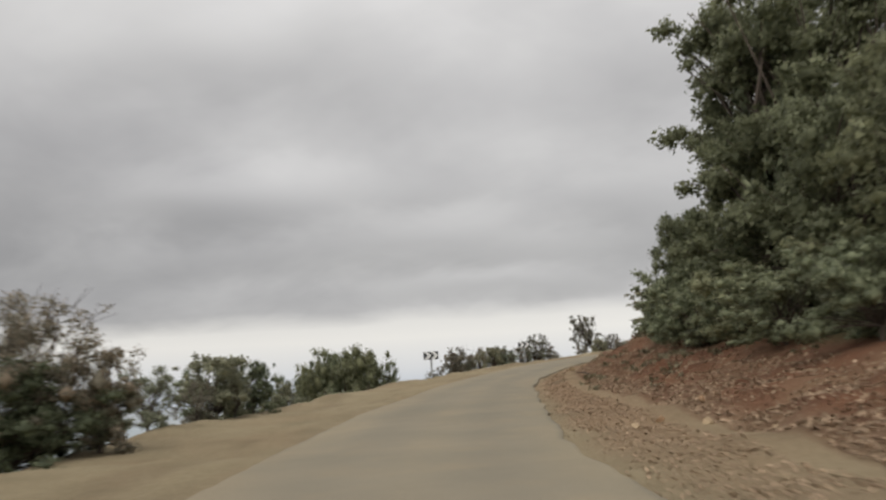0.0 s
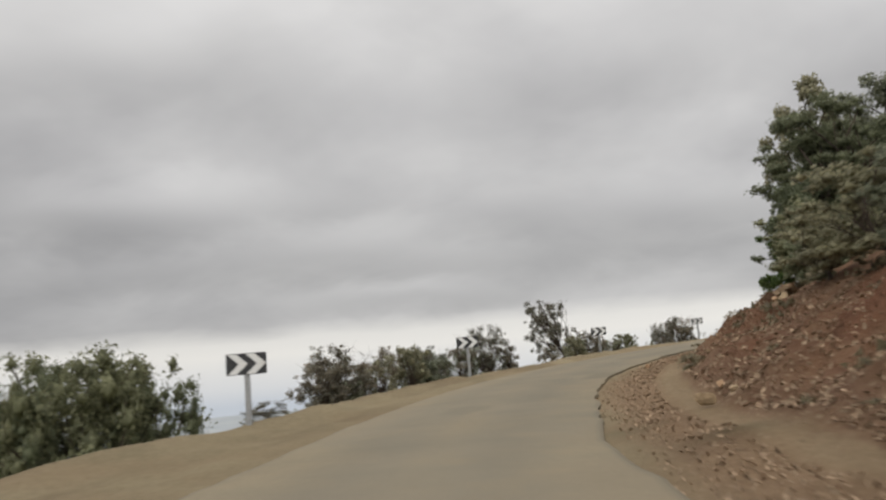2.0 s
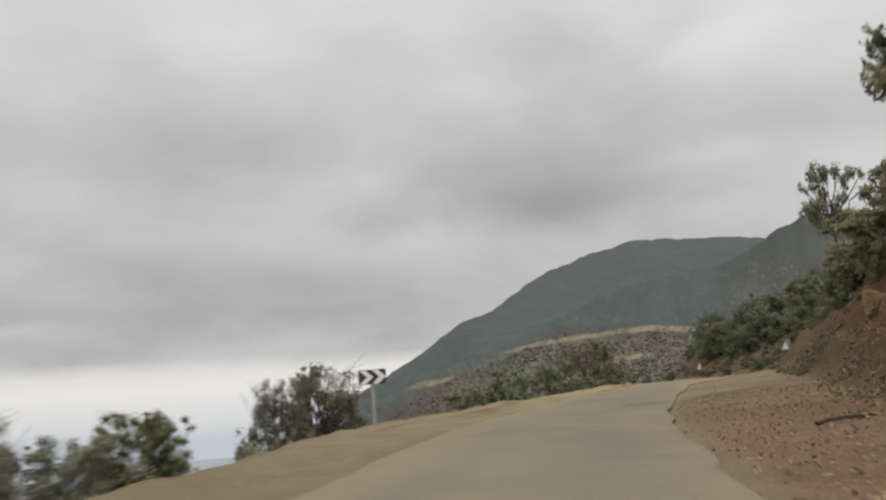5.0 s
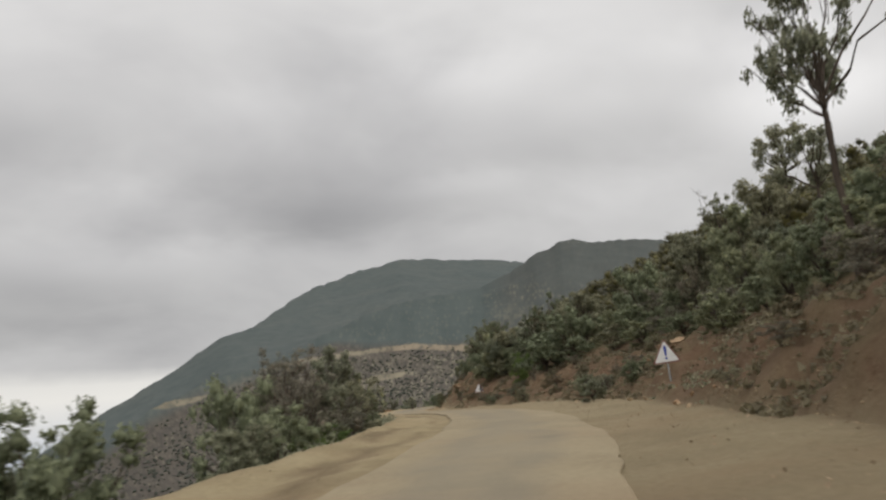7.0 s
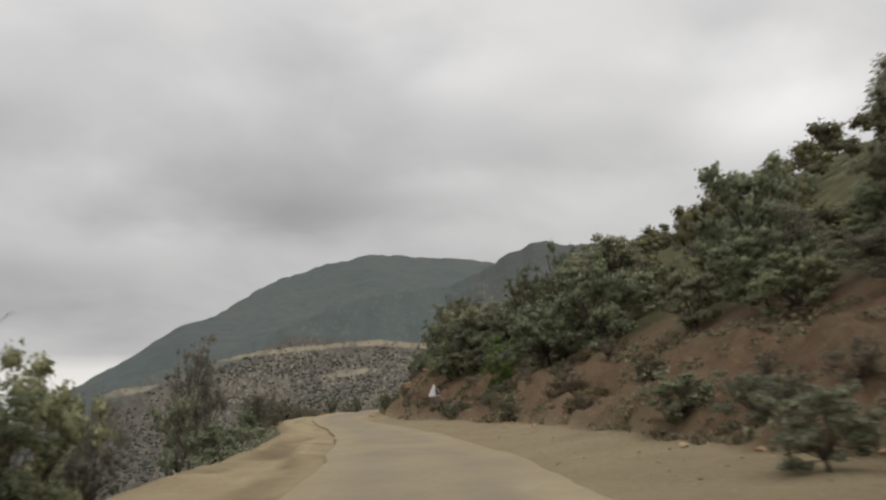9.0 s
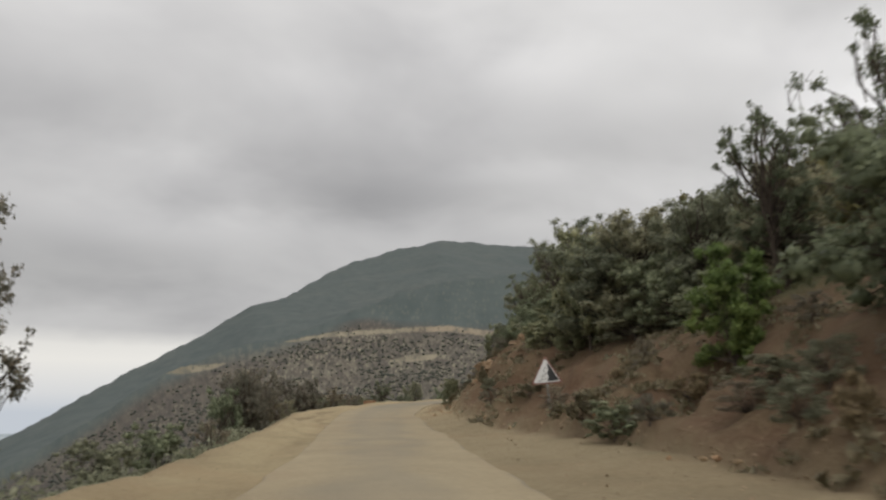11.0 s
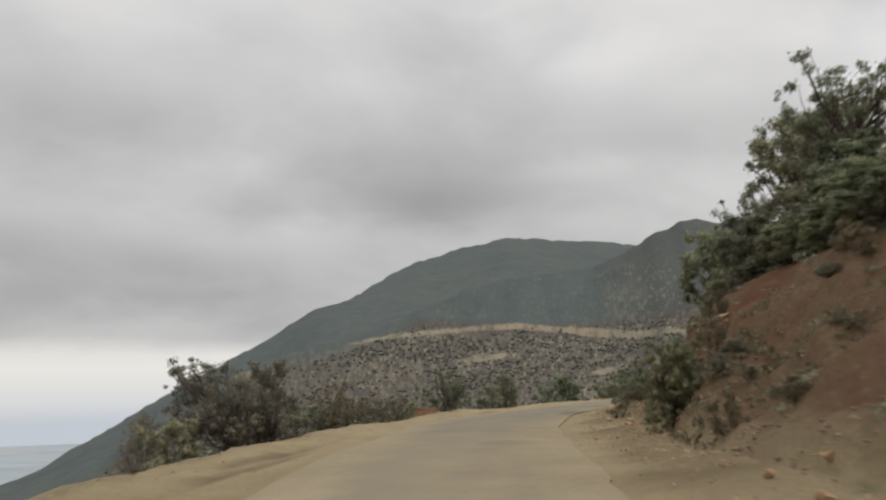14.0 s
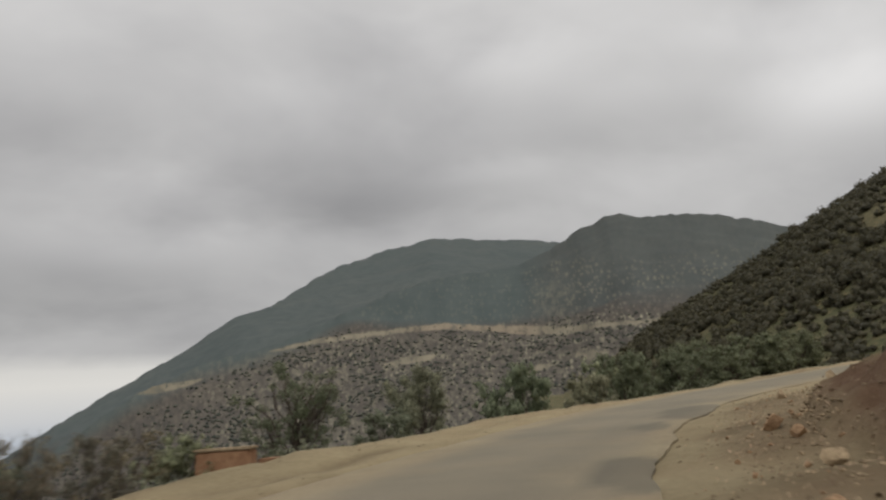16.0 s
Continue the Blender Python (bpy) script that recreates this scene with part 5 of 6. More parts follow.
STANDING += [("T0", 172.5, 11.7, 8.8, 4.4), ("T7", 179.5, 11.0, 9.8, 3.4), ("T6", 183.3, 10.1, 9.2, 2.8), ("T0", 184.2, 10.8, 7.9, 3.4), ("T0", 192.9, 8.6, 7.3, 4.6), ("g", 181.0, 7.9, 4.7, 2.1), ("g", 180.3, 7.5, 3.6, 1.6), ("T7", 199.8, 9.6, 9.4, 3.4), ("b3", 194.3, 7.8, 7.8, 3.0), ("T0", 191.6, 9.0, 8.0, 3.8), ("T0", 188.5, 10.0, 8.0, 3.4), ("T0", 194.8, 11.5, 8.6, 4.0), ("T7", 208.9, 9.6, 10.1, 3.6), ("b1", 213.4, 10.4, 7.0, 3.0),
             ("b1", 196.5, 9.0, 6.0, 4.0), ("b3", 203.0, 9.2, 6.4, 3.6), ("b1", 189.5, 9.6, 6.4, 3.8), ("T0", 222.8, 11.5, 8.6, 4.2), ("T0", 231.9, 9.4, 10.0, 4.6), ("T0", 236.5, 7.4, 6.7, 3.2), ("T6", 217.0, 11.3, 10.9, 4.0), ("T6", 204.5, 9.9, 10.2, 3.2), ("b3", 198.6, 7.2, 4.6, 2.6), ("b1", 201.8, 7.4, 4.7, 2.8), ("b3", 195.6, 7.5, 4.5, 2.4), ("b1", 218.0, 9.6, 7.0, 4.2), ("b3", 226.0, 9.6, 7.2, 4.0)]
STANDING += [("T7", 241.0, 8.3, 9.0, 3.2), ("b3", 237.8, 6.5, 6.9, 3.2), ("T6", 236.1, 9.6, 11.2, 3.6), ("T6", 227.2, 9.2, 9.9, 3.4), ("b5", 223.0, 3.75, 2.2, 1.6), ("b0", 222.4, 5.0, 1.9, 1.2), ("b0", 220.8, 6.6, 3.2, 1.8), ("T6", 243.0, 7.4, 7.9, 2.8), ("b2", 244.6, 6.9, 5.6, 2.2), ("b3", 243.5, 6.6, 5.6, 2.6), ("b0", 247.5, 7.6, 5.0, 3.0), ("b3", 224.6, 8.0, 5.4, 3.4), ("b1", 228.5, 8.0, 5.6, 3.4), ("b3", 221.6, 8.0, 5.6, 3.0)]
STANDING += [("b4", 122.9, 5.0, 1.0, 1.5), ("b4", 149.2, 6.6, 1.5, 2.2), ("d", 38.8, 6.2, 1.2, 0.9), ("b0", 41.3, 5.6, 1.3, 2.0), ("d", 42.8, 6.2, 1.4, 1.3), ("d", 45.3, 6.2, 1.2, 0.8),
             ("d", 172, 6.4, 1.3, 1.0), ("d", 151, 7.4, 1.2, 1.4), ("b2", 175.9, 6.3, 1.9, 1.5), ("d", 206, 6.2, 1.8, 0.9), ("d", 192, 5.4, 1.0, 0.9), ("T1", 87.6, 7.3, 8.8, 4.2)]
# leaning out over the drop: form, along, across, top over the lane, width
LEANING = [("T8", 81.6, -8.6, 3.65, 3.1), ("T8", 228.4, -8.5, 2.45, 2.3)]
# plants rooted on the cut: form, along, across, own height, width
ROOTED = [("b0", 234.5, 2.8, 0.5, 0.75), ("b0", 232.2, 3.2, 0.62, 0.9), ("b0", 143.3, 4.8, 1.1, 1.3), ("b3", 141.6, 6.4, 1.0, 1.3), ("b0", 139.5, 7.0, 0.7, 1.0), ("d", 182.2, 4.5, 0.8, 1.3), ("b3", 179.7, 4.6, 0.8, 1.4),
          ("t1", 185.7, 4.6, 0.7, 1.0), ("d", 183.0, 5.8, 0.6, 1.0), ("b0", 199.2, 4.5, 0.7, 0.7), ("d", 192.5, 5.1, 0.6, 0.8), ("b2", 167.2, 5.0, 1.15, 1.1),
          ("b4", 173.1, 5.4, 0.75, 1.1), ("b4", 174.5, 6.6, 0.8, 1.2), ("t1", 194.1, 3.9, 0.6, 0.8), ("b0", 145.6, 8.6, 0.8, 1.1), ("b3", 151.9, 6.1, 1.0, 1.5)]
verge_rng, plant_rng = random.Random(4), random.Random(4)
for _ in range(105):
    plant_rng.random()
for key, s, u, top, width in STANDING:
    grow(key, s, u, top, width, (verge_rng if u < 0 else plant_rng).uniform(0, 360))
for key, s, u, top, width in LEANING:
    grow(key, s, u, top, width, heading(s) + 180)
for key, s, u, high, width in ROOTED:
    grow(key, s, u, float(land(np.array([s]), np.array([u]))[0][0]) + high, width, plant_rng.uniform(0, 360))


def bank_shrubs():
    """Low shrubs and dry tufts that have taken root on the cut bank."""
    rnd = random.Random(21)
    for i in range(78):
        s = rnd.uniform(118, 238)
        ft, bw = float(along(R_FOOT, s)), float(along(B_WIDE, s))
        f = rnd.random() ** 1.3
        u = ft + 0.15 + bw * 0.9 * f
        z = float(land(np.array([s]), np.array([u]))[0][0])
        key = rnd.choice(["d", "d", "d", "t1", "t1", "t0"])
        top, wide, turn = z + rnd.uniform(0.35, 0.95), rnd.uniform(0.5, 1.3), rnd.uniform(0, 360)
        # the raw cut behind the warning sign is bare
        if not 127 < s < 142 and not (181 < s < 189 and u < 6.0) and not 186 < s < 204:
            grow(key, s, u, top, wide, turn)


bank_shrubs()


def hill_cover():
    """The scrub that fills the slope above the cut: the near rows plant by plant, the rest as one growth."""
    rnd = random.Random(8)
    far = []
    for s in np.arange(22, 250, 3.3):
        ft, bw = float(along(R_FOOT, s)), float(along(B_WIDE, s))
        top = ft + bw
        for off, gap in ((0.7, 0.8), (3.4, 1.0), (6.4, 1.2), (9.5, 1.4), (13.0, 1.8), (17.0, 2.0), (22, 2.5), (28, 3)):
            if rnd.random() < 0.10:
                continue
            u = top + off + rnd.uniform(-gap, gap)
            s1 = s + rnd.uniform(-1.3, 1.3)
            z = float(land(np.array([s1]), np.array([u]))[0][0])
            high = rnd.uniform(1.1, 2.4) * (1.0 if off < 2 else 1.25)
            if off > 4:
                p, r = line_at(np.array([s1]))
                w = rnd.uniform(1.0, 1.7)
                if rnd.random() < 0.14:
                    high, w = rnd.uniform(2.6, 4.2), rnd.uniform(1.1, 1.6)
                for _ in range(6):
                    a, q = rnd.uniform(0, 6.28), rnd.uniform(0.2, 1.0)
                    far.append((p[0, 0] + r[0, 0] * u + math.cos(a) * w * 0.8 * q, p[0, 1] + r[0, 1] * u + math.sin(a) * w * 0.8 * q,
                                p[0, 2] + z + high * rnd.uniform(0.25, 0.82), w * rnd.uniform(0.35, 0.6), 0.8))
            else:
                grow(rnd.choice(["b0", "b1", "b1", "b3", "b3", "b2", "t1"]), s1, u, z + high, rnd.uniform(1.8, 3.2), rnd.uniform(0, 360))
    rng = np.random.default_rng(18)
    c, d = crown_points(rng, far, 160000, 0.45)
    v, f, face = leaf_blades(rng, c, d, np.full(len(c), 0.19))
    cv, cf, cn = clump_cores(rng, far, 0.7)
    v, f, face = np.concatenate([v, cv]), np.concatenate([f, cf + len(v)]), np.concatenate([face, cn])
    tagged(new("hillside_thicket", leaf_mesh("hillside_thicket", v, f, face, M_SCRUB)), "dense evergreen thicket covering the slope above the road", "thicket", kind="stuff")


def brink_cover():
    """Low scrub on the falling slope below the brink."""
    rnd = random.Random(9)
    low = []
    for s in np.arange(8, 300, 1.5):
        br = float(along(L_BRINK, s))
        for off in (1.5, 3.0, 5.0, 7.6, 11, 15):
            if rnd.random() < 0.35:
                continue
            u = br - off + rnd.uniform(-0.8, 0.8)
            s1 = s + rnd.uniform(-1.2, 1.2)
            z = float(land(np.array([s1]), np.array([u]))[0][0])
            p, r = line_at(np.array([s1]))
            high = rnd.uniform(0.4, 1.15) * (0.6 if off < 2 else 1) * (1.5 if off > 6 else 1)
            for _ in range(4):
                low.append((p[0, 0] + r[0, 0] * u + rnd.uniform(-0.5, 0.5), p[0, 1] + r[0, 1] * u + rnd.uniform(-0.5, 0.5), p[0, 2] + z + high * rnd.uniform(0.1, 0.7), rnd.uniform(0.25, 0.55), 0.7))
    rng = np.random.default_rng(19)
    c, d = crown_points(rng, low, 130000, 0.3)
    v, f, face = leaf_blades(rng, c, d, np.full(len(c), 0.10))
    tagged(new("verge_scrub", leaf_mesh("verge_scrub", v, f, face, M_LEAF)), "low grey-green scrub and weeds below the road edge", "scrub", kind="stuff")


hill_cover()
brink_cover()


def build_spur_scrub():
    rng = np.random.default_rng(15)
    az, q = rng.uniform(53, 100, 5200), rng.uniform(-0.15, 1.02, 5200)
    x, y, z = spur_xyz(az, q)
    thick = np.clip(0.5 + 1.2 * rough(x, y, 26.0, 3, 73), 0, 1)
    lumps = np.stack([x, y, z + 0.3 + 0.9 * thick, 0.8 + 2.2 * thick * rng.uniform(0.4, 1.0, len(x)), np.full(len(x), 0.8)], 1)
    c, d = crown_points(rng, lumps, 130000, 0.6, 0.1)
    v, f, face = leaf_blades(rng, c, d, np.full(len(c), 0.72))
    cv, cf, cn = clump_cores(rng, lumps, 0.7)
    me = leaf_mesh("spur_scrub", np.concatenate([v, cv]), np.concatenate([f, cf + len(v)]), np.concatenate([face, cn]), M_SPUR)
    return tagged(new("hillside_scrub", me), "dense grey-green scrub over the hillside beyond the bend", "scrub", kind="stuff")


build_spur_scrub()

# ---------------------------------------------------------------- road signs


def part(name, bm, material, parent, label=""):
    me = bpy.data.meshes.new(name)
    bm.to_mesh(me)
    bm.free()
    me.materials.append(material)
    ob = new(name, me)
    ob.parent = parent
    if label:
        tagged(ob, label)
    return ob


def box_bm(sx, sy, sz, centre=(0, 0, 0), bevel=0.0):
    bm = bmesh.new()
    bmesh.ops.create_cube(bm, size=1.0)
    bmesh.ops.scale(bm, vec=(sx, sy, sz), verts=bm.verts)
    bmesh.ops.translate(bm, vec=centre, verts=bm.verts)
    if bevel:
        bmesh.ops.bevel(bm, geom=list(bm.edges), offset=bevel, segments=2, affect="EDGES")
    return bm


def plate_bm(outline, y0, y1):
    """A flat plate in the xz plane, from y0 to y1."""
    bm = bmesh.new()
    a = [bm.verts.new((x, y0, z)) for x, z in outline]
    b = [bm.verts.new((x, y1, z)) for x, z in outline]
    bm.faces.new(a)
    bm.faces.new(b[::-1])
    n = len(outline)
    for i in range(n):
        bm.faces.new((a[i], b[i], b[(i + 1) % n], a[(i + 1) % n]))
    bmesh.ops.recalc_face_normals(bm, faces=bm.faces)
    return bm


def rounded(points, radius, steps=5):
    out = []
    n = len(points)
    for i in range(n):
        p, a, b = Vector(points[i]), Vector(points[i - 1]), Vector(points[(i + 1) % n])
        da, db = (a - p).normalized(), (b - p).normalized()
        half = da.angle(db) / 2
        t = radius / math.tan(half)
        c = p + (da + db).normalized() * radius / math.sin(half)
        v0, v1 = p + da * t - c, p + db * t - c
        for k in range(steps + 1):
            v = v0.lerp(v1, k / steps)
            out.append(tuple(c + v.normalized() * radius))
    return out


def chevron_sign(place, turn, height=1.0, lean=0.0):
    root = new("chevron_sign")
    root.location = place
    root.rotation_euler = (0, radians(lean), radians(turn))
    w, h, z0 = 0.84, 0.44, height
    part("post", box_bm(0.11, 0.06, z0 + h + 0.25, (0.0, 0.055, (z0 + h - 0.30) / 2), 0.006), M_STEEL, root, "grey galvanised steel post")
    panel = part("panel", plate_bm(rounded([(-w / 2, z0), (w / 2, z0), (w / 2, z0 + h), (-w / 2, z0 + h)], 0.03), 0.0, 0.022), M_BLACK, root, "black sign panel")
    mid = z0 + h / 2
    for x in (-0.27, 0.11):
        arm = 0.19
        shape = [(x - 0.115, z0 + 0.014), (x + arm - 0.115, z0 + 0.014), (x + 0.115 + arm, mid), (x + arm - 0.115, z0 + h - 0.014), (x - 0.115, z0 + h - 0.014), (x + 0.115, mid)]
        part("chevron", plate_bm(shape, -0.005, 0.001), M_WHITE, panel, "white arrow stripe")
    for zb in (z0 + 0.1, z0 + h - 0.1):
        part("clamp", box_bm(0.16, 0.03, 0.035, (0.0, 0.034, zb), 0.004), M_STEEL, root)
    return tagged(root, "black and white chevron bend sign on a grey post", "road sign", "chevron signs along the bend")


def triangle_outline(side, z0):
    return [(-side / 2, z0), (side / 2, z0), (0, z0 + side * 0.866)]


def warning_sign(place, turn, height, symbol, label, lean=0.0):
    root = new("warning_sign")
    root.location = place
    root.rotation_euler = (0, radians(lean), radians(turn))
    grown = 1.17
    root.scale = (grown, grown, grown)
    height = height / grown
    side = 0.92
    part("post", box_bm(0.055, 0.035, height + 0.75, (0.0, 0.04, (height + 0.75) / 2 - 0.3), 0.005), M_STEEL, root, "thin rusty grey post")
    plate = part("plate", plate_bm(rounded(triangle_outline(side, height), 0.045), 0.0, 0.02), M_BORDER, root, "faded dark red border")
    face = part("face", plate_bm(rounded(triangle_outline(side - 0.15, height + 0.045), 0.03), -0.005, 0.001), M_WHITE, plate, "dull white face")
    if symbol == "mark":
        part("exclamation_bar", plate_bm([(-0.028, height + 0.24), (0.028, height + 0.24), (0.052, height + 0.50), (0.02, height + 0.56), (-0.02, height + 0.56), (-0.052, height + 0.50)], -0.009, -0.004), M_BLUE, plate, "blue exclamation mark")
        part("exclamation_dot", plate_bm([(0.04 * math.cos(a), height + 0.16 + 0.04 * math.sin(a)) for a in np.linspace(0, 6.283, 17)[:-1]], -0.009, -0.004), M_BLUE, plate)
    else:
        part("cliff", plate_bm([(0.02, height + 0.075), (0.345, height + 0.075), (0.075, height + 0.56), (0.045, height + 0.5), (0.07, height + 0.4), (0.03, height + 0.3), (0.06, height + 0.2)], -0.009, -0.004), M_BLACK, plate, "black cliff shape")
        rnd = random.Random(3)
        for x, z in ((-0.03, 0.44), (-0.06, 0.35), (-0.02, 0.27), (-0.09, 0.22), (-0.12, 0.13), (-0.03, 0.14), (-0.2, 0.1)):
            part("falling_rock", plate_bm([(x + rnd.uniform(0.014, 0.026) * math.cos(a), height + z + rnd.uniform(0.014, 0.026) * math.sin(a)) for a in np.linspace(0, 6.283, 7)[:-1]], -0.009, -0.004), M_BLACK, plate)
    return tagged(root, label, "road sign")


def over_ground(x, y):
    """The ground's height at (x, y)."""
    s = np.arange(-40, 300, 0.1)
    q, r = line_at(s)
    i = int(np.argmin(np.hypot(q[:, 0] - x, q[:, 1] - y)))
    u = (x - q[i, 0]) * r[i, 0] + (y - q[i, 1]) * r[i, 1]
    return float(q[i, 2] + land(s[i : i + 1], np.array([u]))[0][0])


# x, y, height of the panel's lower edge, turn
for x, y, z, turn in ((-1.93, 48.82, 2.78, -6), (4.33, 64.4, 3.70, -8), (13.39, 79.0, 4.54, -22), (25.2, 94.9, 5.62, -38)):
    g = over_ground(x, y)
    chevron_sign((x, y, g), turn, z - g)
for x, y, z, turn, sym, lean, label in ((62.5, 110.3, 7.47, -68, "mark", -3, "triangular warning sign with a blue exclamation mark"), (97.3, 152.55, 8.68, -62, "rocks", -4, "triangular falling-rocks warning sign, black and white")):
    g = over_ground(x, y)
    warning_sign((x, y, g), turn, z - g, sym, label, lean)

# ---------------------------------------------------------------- stones and rubble


def rock_mesh(name, seed, material, sub=2):
    bm = bmesh.new()
    bmesh.ops.create_icosphere(bm, subdivisions=sub, radius=0.5)
    rnd = random.Random(seed)
    for _ in range(13):
        n = Vector((rnd.uniform(-1, 1), rnd.uniform(-1, 1), rnd.uniform(-1, 1))).normalized()
        d = rnd.uniform(0.13, 0.33)
        for v in bm.verts:
            k = v.co.dot(n) - d
            if k > 0:
                v.co -= n * k
    for v in bm.verts:
        v.co *= 1 + 0.09 * noise.noise(v.co * 5 + Vector((seed, 0, 0)))
    me = bpy.data.meshes.new(name)
    bm.to_mesh(me)
    bm.free()
    me.materials.append(material)
    return me


ROCKS = [rock_mesh("rock", 31 + i, M_ROCK if i % 2 else M_STONE) for i in range(4)]


def put_rock(s, u, size, flat=0.7, turn=0.0, i=0, sink=0.12):
    ob = new("rock", ROCKS[i % 4])
    p = spot(s, u)
    ob.location = p + Vector((0, 0, size * flat * (0.5 - sink - 0.12)))
    ob.scale = (size, size * 0.8, size * flat)
    ob.rotation_euler = (radians(turn % 17 - 8), radians(turn % 13 - 6), radians(turn))
    return tagged(ob, "loose ochre rock fallen at the foot of the bank", "rock", "fallen rocks")


def rubble():
    rnd = random.Random(12)
    for i in range(85):
        s = rnd.uniform(5, 262)
        ft = float(along(R_FOOT, s))
        u = ft + rnd.gauss(0.1, 0.55)
        if u < float(along(R_PAVED, s)) + 0.35:
            continue
        put_rock(s, u, rnd.uniform(0.10, 0.34) * (1.5 if rnd.random() < 0.12 else 1), rnd.uniform(0.5, 0.85), rnd.uniform(0, 360), i)
    for i in range(60):
        s = rnd.uniform(206, 262)
        u = float(along(R_FOOT, s)) + rnd.gauss(-0.1, 0.4)
        put_rock(s, max(u, float(along(R_PAVED, s)) + 0.5), 0.06 + 0.16 * rnd.random() ** 1.8, rnd.uniform(0.4, 0.75), rnd.uniform(0, 360), i)
    for i in range(150):
        s = rnd.uniform(217, 262)
        rp, ft = float(along(R_PAVED, s)), float(along(R_FOOT, s))
        put_rock(s, rp + 0.6 + (ft + 0.2 - rp - 0.6) * rnd.random() ** 0.8, 0.045 + 0.14 * rnd.random() ** 2.2, rnd.uniform(0.45, 0.8), rnd.uniform(0, 360), i)
    for s, u, size in ((243.0, 2.3, 0.55), (241.3, 2.4, 0.34), (238.2, 2.3, 0.42), (230.3, 2.5, 0.3), (229.4, 3.1, 0.3), (221.5, 3.6, 0.3), (224.5, 3.4, 0.42), (246.0, 3.9, 0.5), (252.5, 2.6, 0.5), (174.7, 4.6, 0.22), (174.2, 4.95, 0.26), (175.3, 4.3, 0.18), (211.8, 3.2, 0.3), (212.6, 4.3, 0.34), (208.0, 3.9, 0.32), (134.9, 4.7, 0.3), (244.6, 3.3, 0.35), (243.6, 3.8, 0.4), (134.5, 5.2, 0.36), (165.2, 4.7, 0.2), (164.3, 5.0, 0.17),
                       (234.9, 4.45, 0.75), (228.5, 3.0, 0.4), (227.0, 2.9, 0.3), (138.5, 5.5, 0.42), (62.9, 3.5, 0.5), (56.2, 5.7, 0.7), (57.3, 6.0, 0.6), (55.2, 5.4, 0.5)):
        put_rock(s, u, size, 0.75, s * 37 % 360, int(s))


rubble()


def outcrop(s, u, wide, high, deep, turn, seed):
    """A ledge of broken, layered rock that stands out of the bank."""
    rnd = random.Random(seed)
    bm = bmesh.new()
    z = -0.35 * high
    for k in range(5):
        t = high * rnd.uniform(0.2, 0.38)
        w, d = wide * rnd.uniform(0.6, 1.0) * (1 - 0.09 * k), deep * rnd.uniform(0.7, 1.0) * (1 - 0.1 * k)
        geo = bmesh.ops.create_cube(bm, size=1.0)["verts"]
        bmesh.ops.subdivide_edges(bm, edges=list({e for v in geo for e in v.link_edges}), cuts=2, use_grid_fill=True)
        new_verts = [v for v in bm.verts if not v.tag]
        ox, oy = rnd.uniform(-0.14, 0.14) * wide, rnd.uniform(-0.15, 0.15) * deep
        a = rnd.uniform(-0.8, 0.8)
        for v in new_verts:
            v.tag = True
            x, y, zz = v.co.x * w, v.co.y * d, v.co.z * t
            v.co = Vector((ox + x * math.cos(a) - y * math.sin(a), oy + x * math.sin(a) + y * math.cos(a), z + t / 2 + zz + 0.12 * x))
            q = v.co * 3.1 + Vector((seed + k * 3.3, 0, 0))
            v.co += Vector((noise.noise(q), noise.noise(q + Vector((9, 0, 0))), 0.8 * noise.noise(q + Vector((0, 9, 0))))) * 0.34 * min(1.0, wide)
        z += t * 0.82
    me = bpy.data.meshes.new("rock_outcrop")
    bm.to_mesh(me)
    bm.free()
    me.materials.append(M_LEDGE)
    ob = new("rock_outcrop", me)
    ob.location = spot(s, u)
    ob.rotation_euler = (radians(rnd.uniform(-8, 8)), radians(rnd.uniform(-10, 10)), radians(turn + heading(s)))
    return tagged(ob, "pale ochre ledge of broken rock in the bank", "rock", "rock ledges")


for i, (s, u, wide, high, deep, turn) in enumerate(((214.7, 8.1, 1.1, 1.0, 0.9, 20), (213.4, 7.0, 1.2, 0.6, 0.8, 40), (212.4, 6.4, 0.9, 0.5, 0.7, 25), (210.9, 5.6, 0.9, 0.45, 0.6, 60), (209.9, 5.0, 0.6, 0.35, 0.5, 30), (209.7, 5.8, 0.9, 0.5, 0.6, 50), (217.4, 9.4, 1.1, 0.7, 0.8, 15), (233.0, 4.2, 0.65, 0.22, 0.3, 50), (228.6, 5.8, 0.5, 0.4, 0.35, 20), (98.0, 6.6, 1.0, 0.6, 0.8, 10), (57.0, 5.9, 0.7, 0.4, 0.6, 25), (140.6, 8.2, 0.9, 0.5, 0.7, 30), (143.6, 8.6, 1.0, 0.6, 0.7, 15))):
    outcrop(s, u, wide, high, deep, turn, 300 + i)


